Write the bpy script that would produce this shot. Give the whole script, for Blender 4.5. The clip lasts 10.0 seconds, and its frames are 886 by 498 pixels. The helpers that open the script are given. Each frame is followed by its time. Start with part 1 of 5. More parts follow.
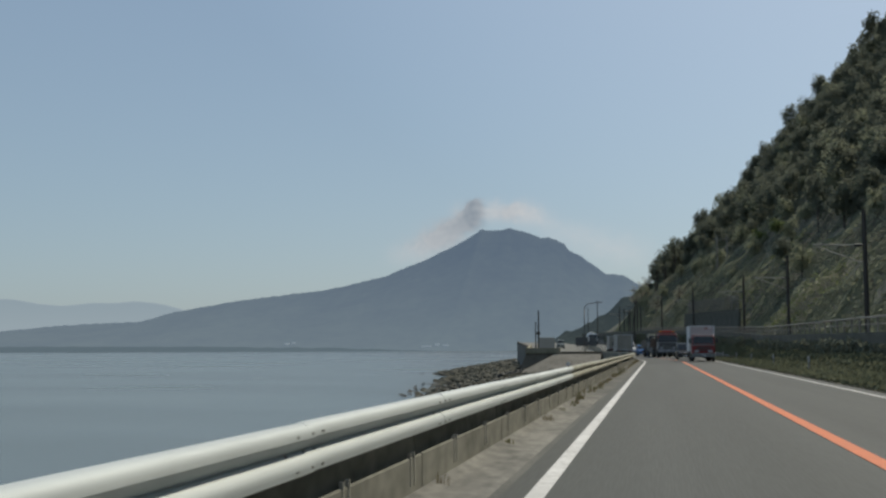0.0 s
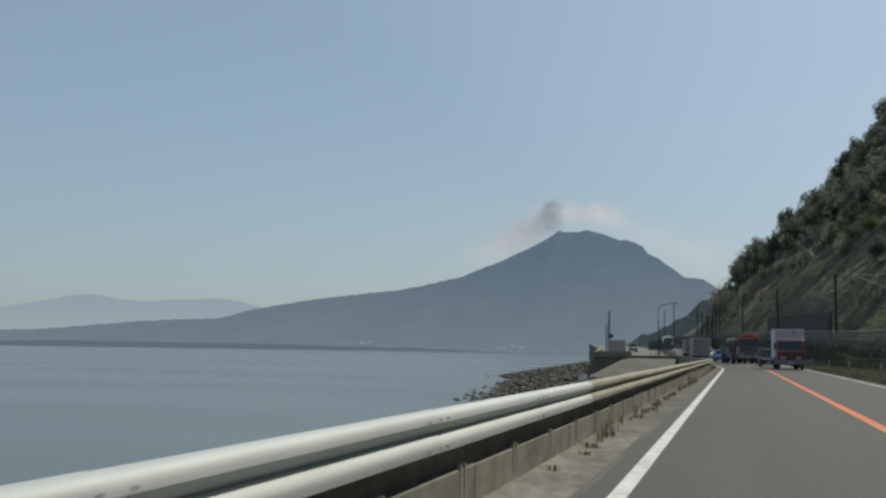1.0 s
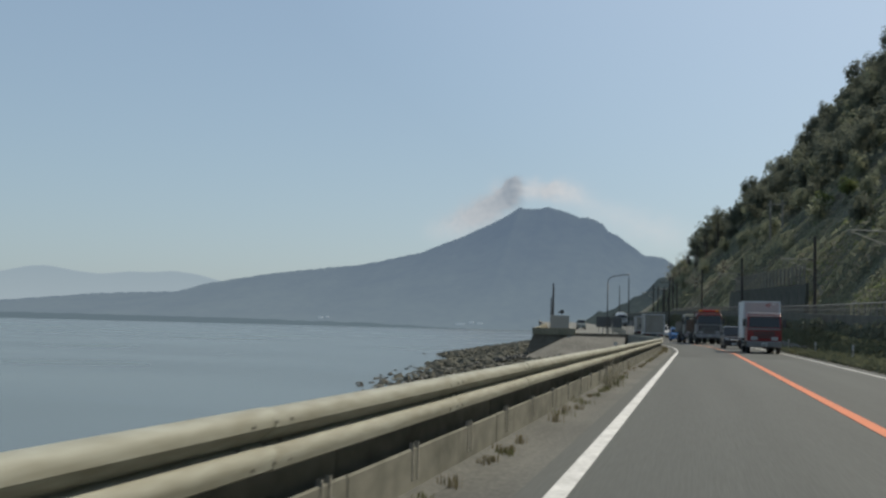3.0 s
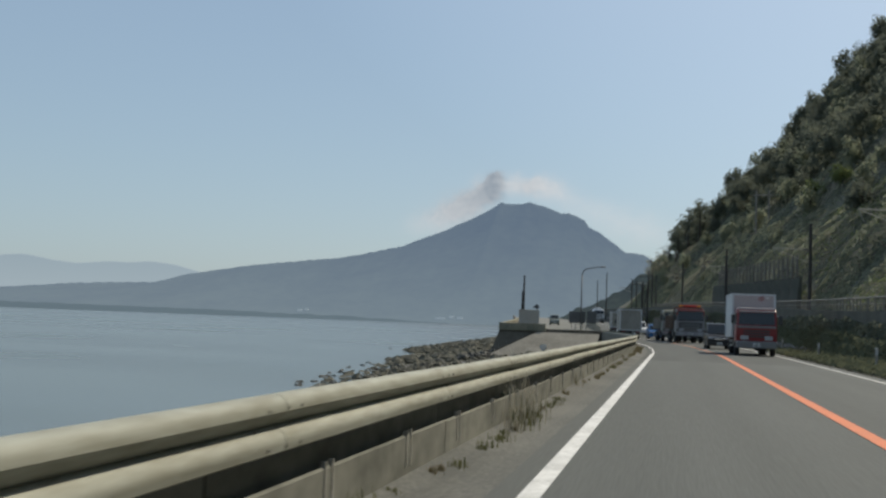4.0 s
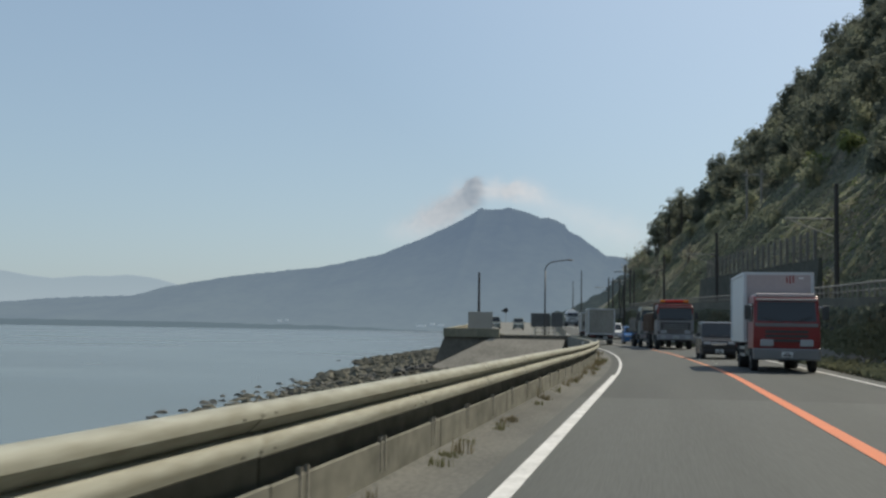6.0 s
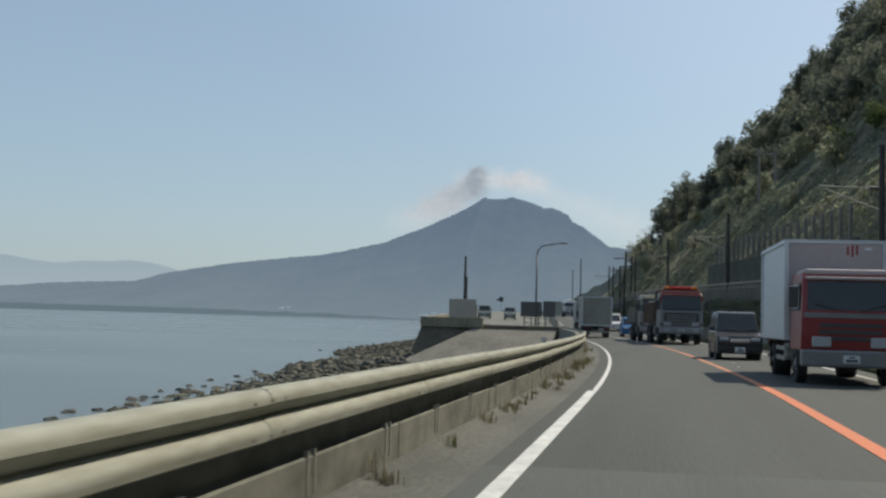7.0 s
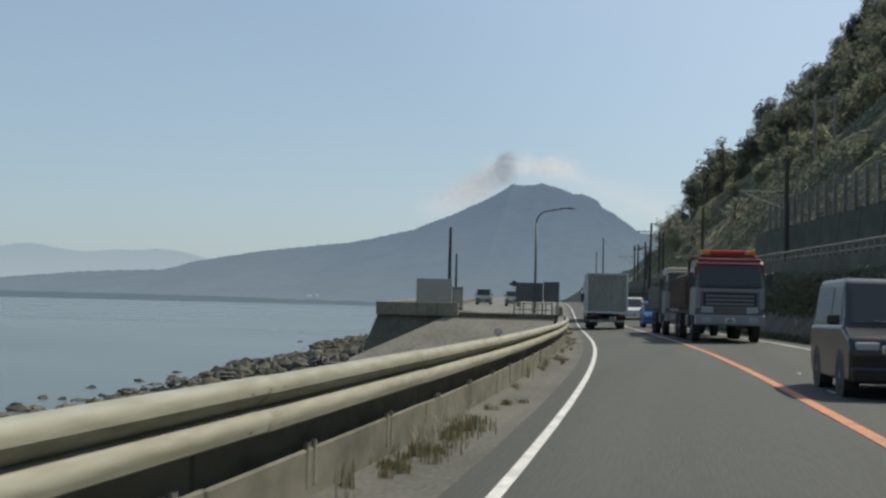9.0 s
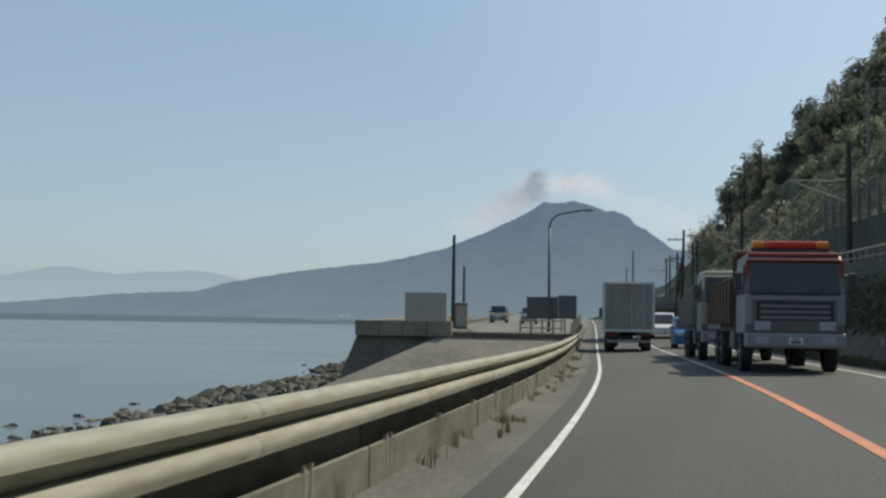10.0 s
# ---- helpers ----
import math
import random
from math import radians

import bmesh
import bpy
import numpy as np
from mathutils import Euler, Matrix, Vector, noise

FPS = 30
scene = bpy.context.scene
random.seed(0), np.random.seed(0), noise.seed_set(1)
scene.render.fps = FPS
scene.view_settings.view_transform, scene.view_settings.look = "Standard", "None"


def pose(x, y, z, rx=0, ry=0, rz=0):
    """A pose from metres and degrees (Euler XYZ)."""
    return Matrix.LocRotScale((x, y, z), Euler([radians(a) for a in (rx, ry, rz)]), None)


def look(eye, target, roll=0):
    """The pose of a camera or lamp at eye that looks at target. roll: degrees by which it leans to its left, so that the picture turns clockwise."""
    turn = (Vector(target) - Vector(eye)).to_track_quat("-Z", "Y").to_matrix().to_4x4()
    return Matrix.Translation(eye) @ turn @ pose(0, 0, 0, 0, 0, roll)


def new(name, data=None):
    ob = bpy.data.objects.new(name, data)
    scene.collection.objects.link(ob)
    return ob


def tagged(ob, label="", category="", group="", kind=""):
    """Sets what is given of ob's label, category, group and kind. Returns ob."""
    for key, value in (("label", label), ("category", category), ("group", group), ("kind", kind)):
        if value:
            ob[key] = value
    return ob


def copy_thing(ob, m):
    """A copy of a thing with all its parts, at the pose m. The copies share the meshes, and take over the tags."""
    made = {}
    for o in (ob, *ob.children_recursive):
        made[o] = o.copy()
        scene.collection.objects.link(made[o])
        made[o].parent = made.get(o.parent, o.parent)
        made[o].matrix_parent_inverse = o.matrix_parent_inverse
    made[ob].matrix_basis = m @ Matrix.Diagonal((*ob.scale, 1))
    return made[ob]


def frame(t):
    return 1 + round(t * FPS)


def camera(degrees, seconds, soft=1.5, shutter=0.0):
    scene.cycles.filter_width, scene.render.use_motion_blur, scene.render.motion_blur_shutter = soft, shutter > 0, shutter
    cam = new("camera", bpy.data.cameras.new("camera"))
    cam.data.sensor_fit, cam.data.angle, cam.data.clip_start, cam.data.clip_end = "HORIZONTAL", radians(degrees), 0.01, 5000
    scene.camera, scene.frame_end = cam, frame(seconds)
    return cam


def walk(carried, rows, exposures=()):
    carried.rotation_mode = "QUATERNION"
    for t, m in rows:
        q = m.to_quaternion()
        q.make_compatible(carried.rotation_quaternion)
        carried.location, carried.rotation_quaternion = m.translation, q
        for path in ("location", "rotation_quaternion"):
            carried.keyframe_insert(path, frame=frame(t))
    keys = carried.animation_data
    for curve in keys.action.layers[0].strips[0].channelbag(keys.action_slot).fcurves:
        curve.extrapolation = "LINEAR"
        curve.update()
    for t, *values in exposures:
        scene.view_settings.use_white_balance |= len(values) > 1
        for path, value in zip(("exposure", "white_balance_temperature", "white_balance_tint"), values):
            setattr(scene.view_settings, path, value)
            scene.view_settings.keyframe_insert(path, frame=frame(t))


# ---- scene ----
cam = camera(42.07, 10.0, soft=2.5, shutter=0.15)
walk(cam, [
    (0.0, pose(0.057, 36.023, 1.218, 94.969, 0.232, 10.469)),
    (0.2, pose(0.062, 38.226, 1.205, 94.598, -0.374, 11.091)),
    (0.3, pose(0.062, 39.328, 1.209, 94.622, -0.844, 11.564)),
    (0.5, pose(0.056, 41.530, 1.201, 94.561, -0.762, 12.029)),
    (1.0, pose(0.016, 47.030, 1.203, 94.998, -0.816, 14.226)),
    (1.5, pose(-0.007, 52.530, 1.199, 95.694, -0.583, 14.140)),
    (2.0, pose(-0.011, 58.048, 1.222, 95.271, -1.478, 13.032)),
    (2.5, pose(0.013, 63.604, 1.209, 94.287, -1.368, 12.661)),
    (4.0, pose(0.010, 80.800, 1.203, 93.593, -2.116, 11.305)),
    (4.1, pose(0.015, 81.976, 1.208, 93.628, -2.220, 11.197)),
    (4.2, pose(0.019, 83.154, 1.215, 93.717, -2.474, 11.066)),
    (4.5, pose(0.026, 86.689, 1.203, 94.257, -2.475, 10.393)),
    (5.0, pose(0.045, 92.605, 1.189, 95.130, -2.656, 9.335)),
    (5.5, pose(0.112, 98.554, 1.208, 94.655, -0.780, 9.880)),
    (6.0, pose(0.159, 104.514, 1.213, 93.979, -0.866, 10.454)),
    (7.5, pose(0.169, 122.349, 1.212, 93.415, -1.718, 10.502)),
    (8.0, pose(0.141, 128.434, 1.217, 93.446, -1.696, 10.578)),
    (8.5, pose(0.080, 134.563, 1.213, 93.243, -1.86, 10.740)),
    (9.0, pose(0.056, 140.698, 1.201, 92.783, -1.364, 12.088)),
    (9.5, pose(-0.043, 146.797, 1.150, 92.691, 0.445, 12.825)),
    (10.0, pose(-0.248, 152.852, 1.201, 93.703, -0.835, 13.727)),
], [(0.0, -0.2), (2.0, -0.13), (4.0, 0.0), (10.0, 0.06)])
# ---- light ----
SUN_AZ, SUN_EL = 34.0, 48.0          # degrees, to the right of the road ahead, and above the horizon
world = bpy.data.worlds.new("hazy_sky")
scene.world = world
world.use_nodes = True
wn = world.node_tree
sky = wn.nodes.new("ShaderNodeTexSky")
sky.sky_type, sky.sun_disc = 'NISHITA', False
sky.sun_elevation, sky.sun_rotation = radians(SUN_EL), radians(SUN_AZ)
sky.air_density, sky.dust_density, sky.ozone_density, sky.altitude = 1.0, 1.2, 2.5, 0
geo_w = wn.nodes.new("ShaderNodeTexCoord")
sep_w = wn.nodes.new("ShaderNodeSeparateXYZ")
wn.links.new(geo_w.outputs["Generated"], sep_w.inputs[0])
ramp_w = wn.nodes.new("ShaderNodeValToRGB")      # haze: paler near the horizon, bluer above
ramp_w.color_ramp.elements[0].position, ramp_w.color_ramp.elements[0].color = 0.0, (0.348, 0.452, 0.515, 1)
ramp_w.color_ramp.elements[1].position, ramp_w.color_ramp.elements[1].color = 0.45, (0.284, 0.392, 0.522, 1)
mid_w = ramp_w.color_ramp.elements.new(0.13)
mid_w.color = (0.326, 0.44, 0.517, 1)
wn.links.new(sep_w.outputs["Z"], ramp_w.inputs[0])
gain_w = wn.nodes.new("ShaderNodeVectorMath")
gain_w.operation = 'SCALE'
dot_w = wn.nodes.new("ShaderNodeVectorMath")      # the haze brightens towards the sun
dot_w.operation = 'DOT_PRODUCT'
dot_w.inputs[1].default_value = (math.sin(radians(SUN_AZ)) * math.cos(radians(SUN_EL)), math.cos(radians(SUN_AZ)) * math.cos(radians(SUN_EL)), math.sin(radians(SUN_EL)))
wn.links.new(geo_w.outputs["Generated"], dot_w.inputs[0])
glow_w = wn.nodes.new("ShaderNodeMapRange")
glow_w.inputs[1].default_value, glow_w.inputs[2].default_value, glow_w.inputs[3].default_value, glow_w.inputs[4].default_value = 0.58, 1.0, 11.1, 18.5
wn.links.new(dot_w.outputs["Value"], glow_w.inputs[0])
wn.links.new(glow_w.outputs[0], gain_w.inputs["Scale"])
white_w = wn.nodes.new("ShaderNodeMix")           # and pales
white_w.data_type = 'RGBA'
white_w.inputs[7].default_value = (0.42, 0.465, 0.505, 1)
pale_w = wn.nodes.new("ShaderNodeMapRange")
pale_w.inputs[1].default_value, pale_w.inputs[2].default_value, pale_w.inputs[3].default_value, pale_w.inputs[4].default_value = 0.6, 0.95, 0.0, 0.75
wn.links.new(dot_w.outputs["Value"], pale_w.inputs[0])
wn.links.new(pale_w.outputs[0], white_w.inputs[0])
wn.links.new(ramp_w.outputs[0], white_w.inputs[6])
wn.links.new(white_w.outputs[2], gain_w.inputs[0])
mix_w = wn.nodes.new("ShaderNodeMix")
mix_w.data_type = 'RGBA'
mix_w.inputs[0].default_value = 0.58
wn.links.new(sky.outputs[0], mix_w.inputs[6])
wn.links.new(gain_w.outputs[0], mix_w.inputs[7])
wn.links.new(mix_w.outputs[2], wn.nodes["Background"].inputs[0])
wn.nodes["Background"].inputs[1].default_value = 0.1
sun = new("sun", bpy.data.lights.new("sun", 'SUN'))
sun.data.energy, sun.data.angle, sun.data.color = 4.0, radians(0.6), (1.0, 0.91, 0.74)
sun.matrix_world = look((math.sin(radians(SUN_AZ)) * 100 * math.cos(radians(SUN_EL)), math.cos(radians(SUN_AZ)) * 100 * math.cos(radians(SUN_EL)),
                         100 * math.sin(radians(SUN_EL))), (0, 0, 0))


# ---- materials ----
def mk(name, col, rough=0.7, col2=None, scale=1.5, fine=30.0, amount=0.5, bump=0.15, metal=0.0, obj_random=0.0, haze=None, low=None, span=(0.0, 330.0), spec=0.4, stretch=(1, 1, 1)):
    """Noise at two scales between two colours, with fine relief; obj_random varies the brightness from object to object."""
    m = bpy.data.materials.new(name)
    m.use_nodes = True
    t = m.node_tree
    b = t.nodes["Principled BSDF"]
    b.inputs["Roughness"].default_value, b.inputs["Metallic"].default_value = rough, metal
    b.inputs["Specular IOR Level"].default_value = spec
    co = t.nodes.new("ShaderNodeTexCoord")
    mp = t.nodes.new("ShaderNodeMapping")
    mp.inputs["Scale"].default_value = stretch
    t.links.new(co.outputs["Object"], mp.inputs[0])
    n1, n2 = t.nodes.new("ShaderNodeTexNoise"), t.nodes.new("ShaderNodeTexNoise")
    n1.inputs["Scale"].default_value, n1.inputs["Detail"].default_value = scale, 5
    n2.inputs["Scale"].default_value, n2.inputs["Detail"].default_value = fine, 3
    for n in (n1, n2):
        t.links.new(mp.outputs[0], n.inputs["Vector"])
    add = t.nodes.new("ShaderNodeMath")
    add.operation = 'MULTIPLY_ADD'
    add.inputs[1].default_value = 0.45
    t.links.new(n2.outputs[0], add.inputs[0])
    half = t.nodes.new("ShaderNodeMath")
    half.operation = 'MULTIPLY'
    half.inputs[1].default_value = 0.55
    t.links.new(n1.outputs[0], half.inputs[0])
    t.links.new(half.outputs[0], add.inputs[2])
    rg = t.nodes.new("ShaderNodeMapRange")
    rg.inputs[1].default_value, rg.inputs[2].default_value = 0.5 - 0.18 / max(amount, 0.05) * 0.5, 0.5 + 0.18 / max(amount, 0.05) * 0.5
    t.links.new(add.outputs[0], rg.inputs[0])
    mx = t.nodes.new("ShaderNodeMix")
    mx.data_type = 'RGBA'
    c2 = col2 or tuple(c * 0.72 for c in col)
    mx.inputs[6].default_value, mx.inputs[7].default_value = (*c2, 1), (*col, 1)
    t.links.new(rg.outputs[0], mx.inputs[0])
    out = mx.outputs[2]
    if obj_random:
        oi = t.nodes.new("ShaderNodeObjectInfo")
        mr = t.nodes.new("ShaderNodeMapRange")
        mr.inputs[3].default_value, mr.inputs[4].default_value = 1 - obj_random, 1 + obj_random
        t.links.new(oi.outputs["Random"], mr.inputs[0])
        hs = t.nodes.new("ShaderNodeHueSaturation")
        t.links.new(mr.outputs[0], hs.inputs["Value"])
        t.links.new(out, hs.inputs["Color"])
        out = hs.outputs[0]
    t.links.new(out, b.inputs["Base Color"])
    if bump:
        bp = t.nodes.new("ShaderNodeBump")
        bp.inputs["Strength"].default_value, bp.inputs["Distance"].default_value = bump, 0.02
        t.links.new(add.outputs[0], bp.inputs["Height"])
        t.links.new(bp.outputs[0], b.inputs["Normal"])
    if haze:                                   # far backdrop: air light painted on as emission
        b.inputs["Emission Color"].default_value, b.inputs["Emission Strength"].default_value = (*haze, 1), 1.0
        if low:                                # paler emission low down, for thicker air towards the water
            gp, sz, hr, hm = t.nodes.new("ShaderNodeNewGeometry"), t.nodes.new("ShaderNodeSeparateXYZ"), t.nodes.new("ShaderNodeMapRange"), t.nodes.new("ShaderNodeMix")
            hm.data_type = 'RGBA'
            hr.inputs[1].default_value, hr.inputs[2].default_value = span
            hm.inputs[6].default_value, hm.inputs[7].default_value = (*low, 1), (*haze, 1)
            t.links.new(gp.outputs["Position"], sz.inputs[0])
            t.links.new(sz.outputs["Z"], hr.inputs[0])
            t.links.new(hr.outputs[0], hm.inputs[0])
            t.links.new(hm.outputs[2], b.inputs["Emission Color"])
    return m


def leaf(name, dark, light, through_light=0.35, rough=0.55):
    m = bpy.data.materials.new(name)
    m.use_nodes = True
    t = m.node_tree
    b = t.nodes["Principled BSDF"]
    b.inputs["Roughness"].default_value, b.inputs["Specular IOR Level"].default_value = max(0.8, rough), 0.06
    g, oi = t.nodes.new("ShaderNodeNewGeometry"), t.nodes.new("ShaderNodeObjectInfo")
    n = t.nodes.new("ShaderNodeTexNoise")
    n.inputs["Scale"].default_value = 0.09
    co = t.nodes.new("ShaderNodeNewGeometry")
    t.links.new(co.outputs["Position"], n.inputs["Vector"])
    a = t.nodes.new("ShaderNodeMath")
    a.operation = 'MULTIPLY_ADD'
    a.inputs[1].default_value = 0.16
    t.links.new(g.outputs["Random Per Island"], a.inputs[0])
    sc = t.nodes.new("ShaderNodeMapRange")
    sc.inputs[1].default_value, sc.inputs[2].default_value, sc.inputs[3].default_value, sc.inputs[4].default_value = 0.3, 0.7, -0.1, 0.5
    t.links.new(n.outputs[0], sc.inputs[0])
    ad = t.nodes.new("ShaderNodeMath")
    ad.operation = 'MULTIPLY_ADD'
    ad.inputs[1].default_value = 0.35
    t.links.new(oi.outputs["Random"], ad.inputs[0])
    t.links.new(sc.outputs[0], ad.inputs[2])
    t.links.new(ad.outputs[0], a.inputs[2])
    mx = t.nodes.new("ShaderNodeMix")
    mx.data_type = 'RGBA'
    mx.inputs[6].default_value, mx.inputs[7].default_value = (*dark, 1), (*light, 1)
    t.links.new(a.outputs[0], mx.inputs[0])
    t.links.new(mx.outputs[2], b.inputs["Base Color"])
    tr = t.nodes.new("ShaderNodeBsdfTranslucent")
    t.links.new(mx.outputs[2], tr.inputs[0])
    ms = t.nodes.new("ShaderNodeMixShader")
    ms.inputs[0].default_value = through_light
    t.links.new(b.outputs[0], ms.inputs[1])
    t.links.new(tr.outputs[0], ms.inputs[2])
    t.links.new(ms.outputs[0], t.nodes["Material Output"].inputs[0])
    return m


def plain(name, col, rough=0.4, metal=0.0, spec=0.5):
    return mk(name, col, rough, tuple(c * 0.85 for c in col), scale=2.0, fine=60, amount=0.35, bump=0.02, metal=metal, spec=spec)


ASPHALT = mk("asphalt", (0.082, 0.088, 0.083), 0.85, (0.056, 0.061, 0.057), scale=0.9, fine=45, amount=0.55, bump=0.35, stretch=(1, 0.035, 1))
OLD_ASPHALT = mk("older_asphalt", (0.064, 0.069, 0.064), 0.85, (0.041, 0.046, 0.043), scale=0.9, fine=45, amount=0.6, bump=0.35, stretch=(1, 0.05, 1))
SHOULDER = mk("dusty_shoulder", (0.128, 0.128, 0.115), 0.9, (0.07, 0.072, 0.066), scale=0.8, fine=25, amount=0.8, bump=0.3, stretch=(1, 0.35, 1))
WHITE_LINE = mk("white_road_paint", (0.74, 0.74, 0.72), 0.7, (0.40, 0.40, 0.385), scale=2.5, fine=16, amount=0.5, bump=0.1)
OLD_LINE = mk("worn_road_paint", (0.60, 0.60, 0.58), 0.75, (0.25, 0.25, 0.24), scale=3, fine=30, amount=0.6, bump=0.1)
ORANGE = mk("orange_road_paint", (0.66, 0.17, 0.055), 0.7, (0.48, 0.15, 0.065), scale=2.0, fine=30, amount=0.4, bump=0.1)
WORN_ORANGE = mk("worn_orange_road_paint", (0.64, 0.22, 0.085), 0.75, (0.30, 0.16, 0.10), scale=2.5, fine=22, amount=0.7, bump=0.1)
CONCRETE = mk("grey_concrete", (0.2, 0.2, 0.168), 0.9, (0.105, 0.107, 0.088), scale=0.8, fine=6, amount=0.8, bump=0.3, obj_random=0.06, stretch=(1, 0.5, 0.9))
SEAWALL = mk("stained_sea_wall_concrete", (0.165, 0.147, 0.115), 0.9, (0.085, 0.076, 0.06), scale=0.5, fine=7, amount=0.6, bump=0.3, stretch=(1, 1, 0.35))
REVET = mk("pale_concrete_slope", (0.21, 0.20, 0.172), 0.92, (0.125, 0.12, 0.102), scale=0.45, fine=4, amount=0.75, bump=0.2)
PARAPET = mk("weathered_parapet_concrete", (0.29, 0.27, 0.2), 0.92, (0.165, 0.16, 0.115), scale=0.5, fine=7, amount=0.6, bump=0.25, stretch=(1, 1, 0.4))
GALV = mk("new_galvanised_steel", (0.50, 0.545, 0.545), 0.68, (0.41, 0.45, 0.45), scale=1.6, fine=14, amount=0.5, bump=0.03, metal=0.2, obj_random=0.04, stretch=(1, 0.12, 1.6))
OLD_RAIL = mk("chalky_beige_steel", (0.345, 0.352, 0.298), 0.75, (0.225, 0.222, 0.172), scale=2.2, fine=13, amount=0.75, bump=0.05, metal=0.0, obj_random=0.05, stretch=(1, 0.22, 1.6))
POST_STEEL = mk("weathered_post_steel", (0.40, 0.39, 0.34), 0.6, (0.24, 0.23, 0.20), scale=3, fine=25, amount=0.5, bump=0.08)
PALE_POST = mk("pale_weathered_post", (0.42, 0.41, 0.36), 0.6, (0.25, 0.24, 0.205), scale=3, fine=25, amount=0.5, bump=0.05)
BOLT = plain("dark_bolt_steel", (0.16, 0.15, 0.13), 0.5, 0.5)
SIGN_BACK = mk("dull_sign_back", (0.12, 0.125, 0.125), 0.6, (0.08, 0.085, 0.085), scale=1.5, fine=12, amount=0.5, bump=0.03)
DARK_METAL = plain("dark_painted_metal", (0.06, 0.06, 0.06), 0.5)
WOOD_POLE = mk("dark_pole", (0.07, 0.064, 0.058), 0.85, (0.045, 0.04, 0.037), scale=4, fine=20, amount=0.5, bump=0.2, stretch=(1, 1, 0.15))
DULL_POLE = mk("dull_grey_pole", (0.34, 0.33, 0.30), 0.85, (0.12, 0.11, 0.095), scale=3, fine=14, amount=0.5, bump=0.1)
LAMP_STEEL = plain("grey_lamp_steel", (0.12, 0.125, 0.13), 0.55, 0.2)
FENCE_STEEL = mk("rusty_fence_steel", (0.27, 0.255, 0.225), 0.7, (0.17, 0.155, 0.135), scale=2, fine=14, amount=0.5, bump=0.1)
EARTH = mk("hillside_earth", (0.12, 0.122, 0.088), 0.95, (0.08, 0.084, 0.058), scale=0.15, fine=1.6, amount=0.8, bump=0.6)
# earth colour darkened to carry the shade on the road-facing bank
BANK_EARTH = mk("shade_toned_bank_earth", (0.062, 0.06, 0.045), 0.95, (0.035, 0.036, 0.027), scale=0.4, fine=5, amount=0.8, bump=0.6)
GRASSY = mk("rough_grass", (0.07, 0.072, 0.035), 0.95, (0.09, 0.082, 0.052), scale=0.5, fine=6, amount=0.8, bump=0.5)
BEACH = mk("shingle_beach", (0.125, 0.118, 0.096), 0.9, (0.06, 0.057, 0.047), scale=1.2, fine=7, amount=0.8, bump=0.8)
STONES = leaf("mixed_shore_stones", (0.075, 0.072, 0.056), (0.21, 0.20, 0.158), 0.0, 0.85)
ROCK = mk("dark_shore_rock", (0.075, 0.075, 0.066), 0.75, (0.028, 0.03, 0.028), scale=1.6, fine=9, amount=0.7, bump=0.5, obj_random=0.35)
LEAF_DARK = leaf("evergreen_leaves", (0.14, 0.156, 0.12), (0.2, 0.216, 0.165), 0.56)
LEAF_MID = leaf("mixed_leaves", (0.235, 0.255, 0.18), (0.305, 0.322, 0.225), 0.6)
LEAF_LIME = leaf("fresh_spring_leaves", (0.15, 0.185, 0.075), (0.25, 0.285, 0.12), 0.5)
LEAF_TAN = leaf("dry_brush", (0.29, 0.286, 0.215), (0.35, 0.34, 0.262), 0.6)
LEAF_STRAW = leaf("bank_straw_grass", (0.15, 0.15, 0.1), (0.24, 0.232, 0.16), 0.3)
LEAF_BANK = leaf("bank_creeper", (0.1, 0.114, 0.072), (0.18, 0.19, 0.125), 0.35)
BARK = mk("bark", (0.12, 0.105, 0.085), 0.9, (0.06, 0.05, 0.042), scale=3, fine=14, amount=0.6, bump=0.4, stretch=(1, 1, 0.3))
RUBBER = plain("tyre_rubber", (0.035, 0.034, 0.032), 0.85)
RIM = plain("steel_rim", (0.28, 0.28, 0.28), 0.45, 0.6)
CHASSIS = plain("black_chassis", (0.04, 0.039, 0.037), 0.65)
GREY_BOX = mk("grimy_pale_box_panel", (0.34, 0.328, 0.29), 0.55, (0.19, 0.18, 0.155), scale=0.9, fine=9, amount=0.5, bump=0.03, stretch=(1, 1, 0.4))
ALU = mk("brushed_aluminium_panel", (0.62, 0.64, 0.66), 0.38, (0.52, 0.54, 0.56), scale=0.6, fine=12, amount=0.3, bump=0.02, metal=0.5)
PINK_BOX = mk("faded_pinkish_panel", (0.46, 0.40, 0.395), 0.5, (0.38, 0.33, 0.325), scale=0.8, fine=10, amount=0.4, bump=0.02)
RED = plain("red_cab_paint", (0.25, 0.03, 0.03), 0.32)
DARK_RED = plain("dull_red_paint", (0.26, 0.035, 0.028), 0.42)
CREAM = plain("cream_paint", (0.58, 0.53, 0.40), 0.4)
SILVER = plain("silver_paint", (0.215, 0.215, 0.215), 0.38, 0.2)
CAB_GREY = mk("dusty_pale_cab_paint", (0.2, 0.185, 0.18), 0.45, (0.13, 0.12, 0.115), scale=1.3, fine=12, amount=0.5, bump=0.02)
PALE_SILVER = plain("pale_silver_paint", (0.29, 0.29, 0.30), 0.35, 0.2)
CHROME = plain("chrome", (0.7, 0.7, 0.71), 0.18, 0.9)
NAVY = plain("black_car_paint", (0.02, 0.02, 0.023), 0.22)
BLUE = plain("blue_car_paint", (0.025, 0.14, 0.36), 0.28)
WHITE_PAINT = plain("white_vehicle_paint", (0.72, 0.73, 0.73), 0.3)
GREEN_GREY = plain("grey_green_car_paint", (0.13, 0.155, 0.14), 0.35)
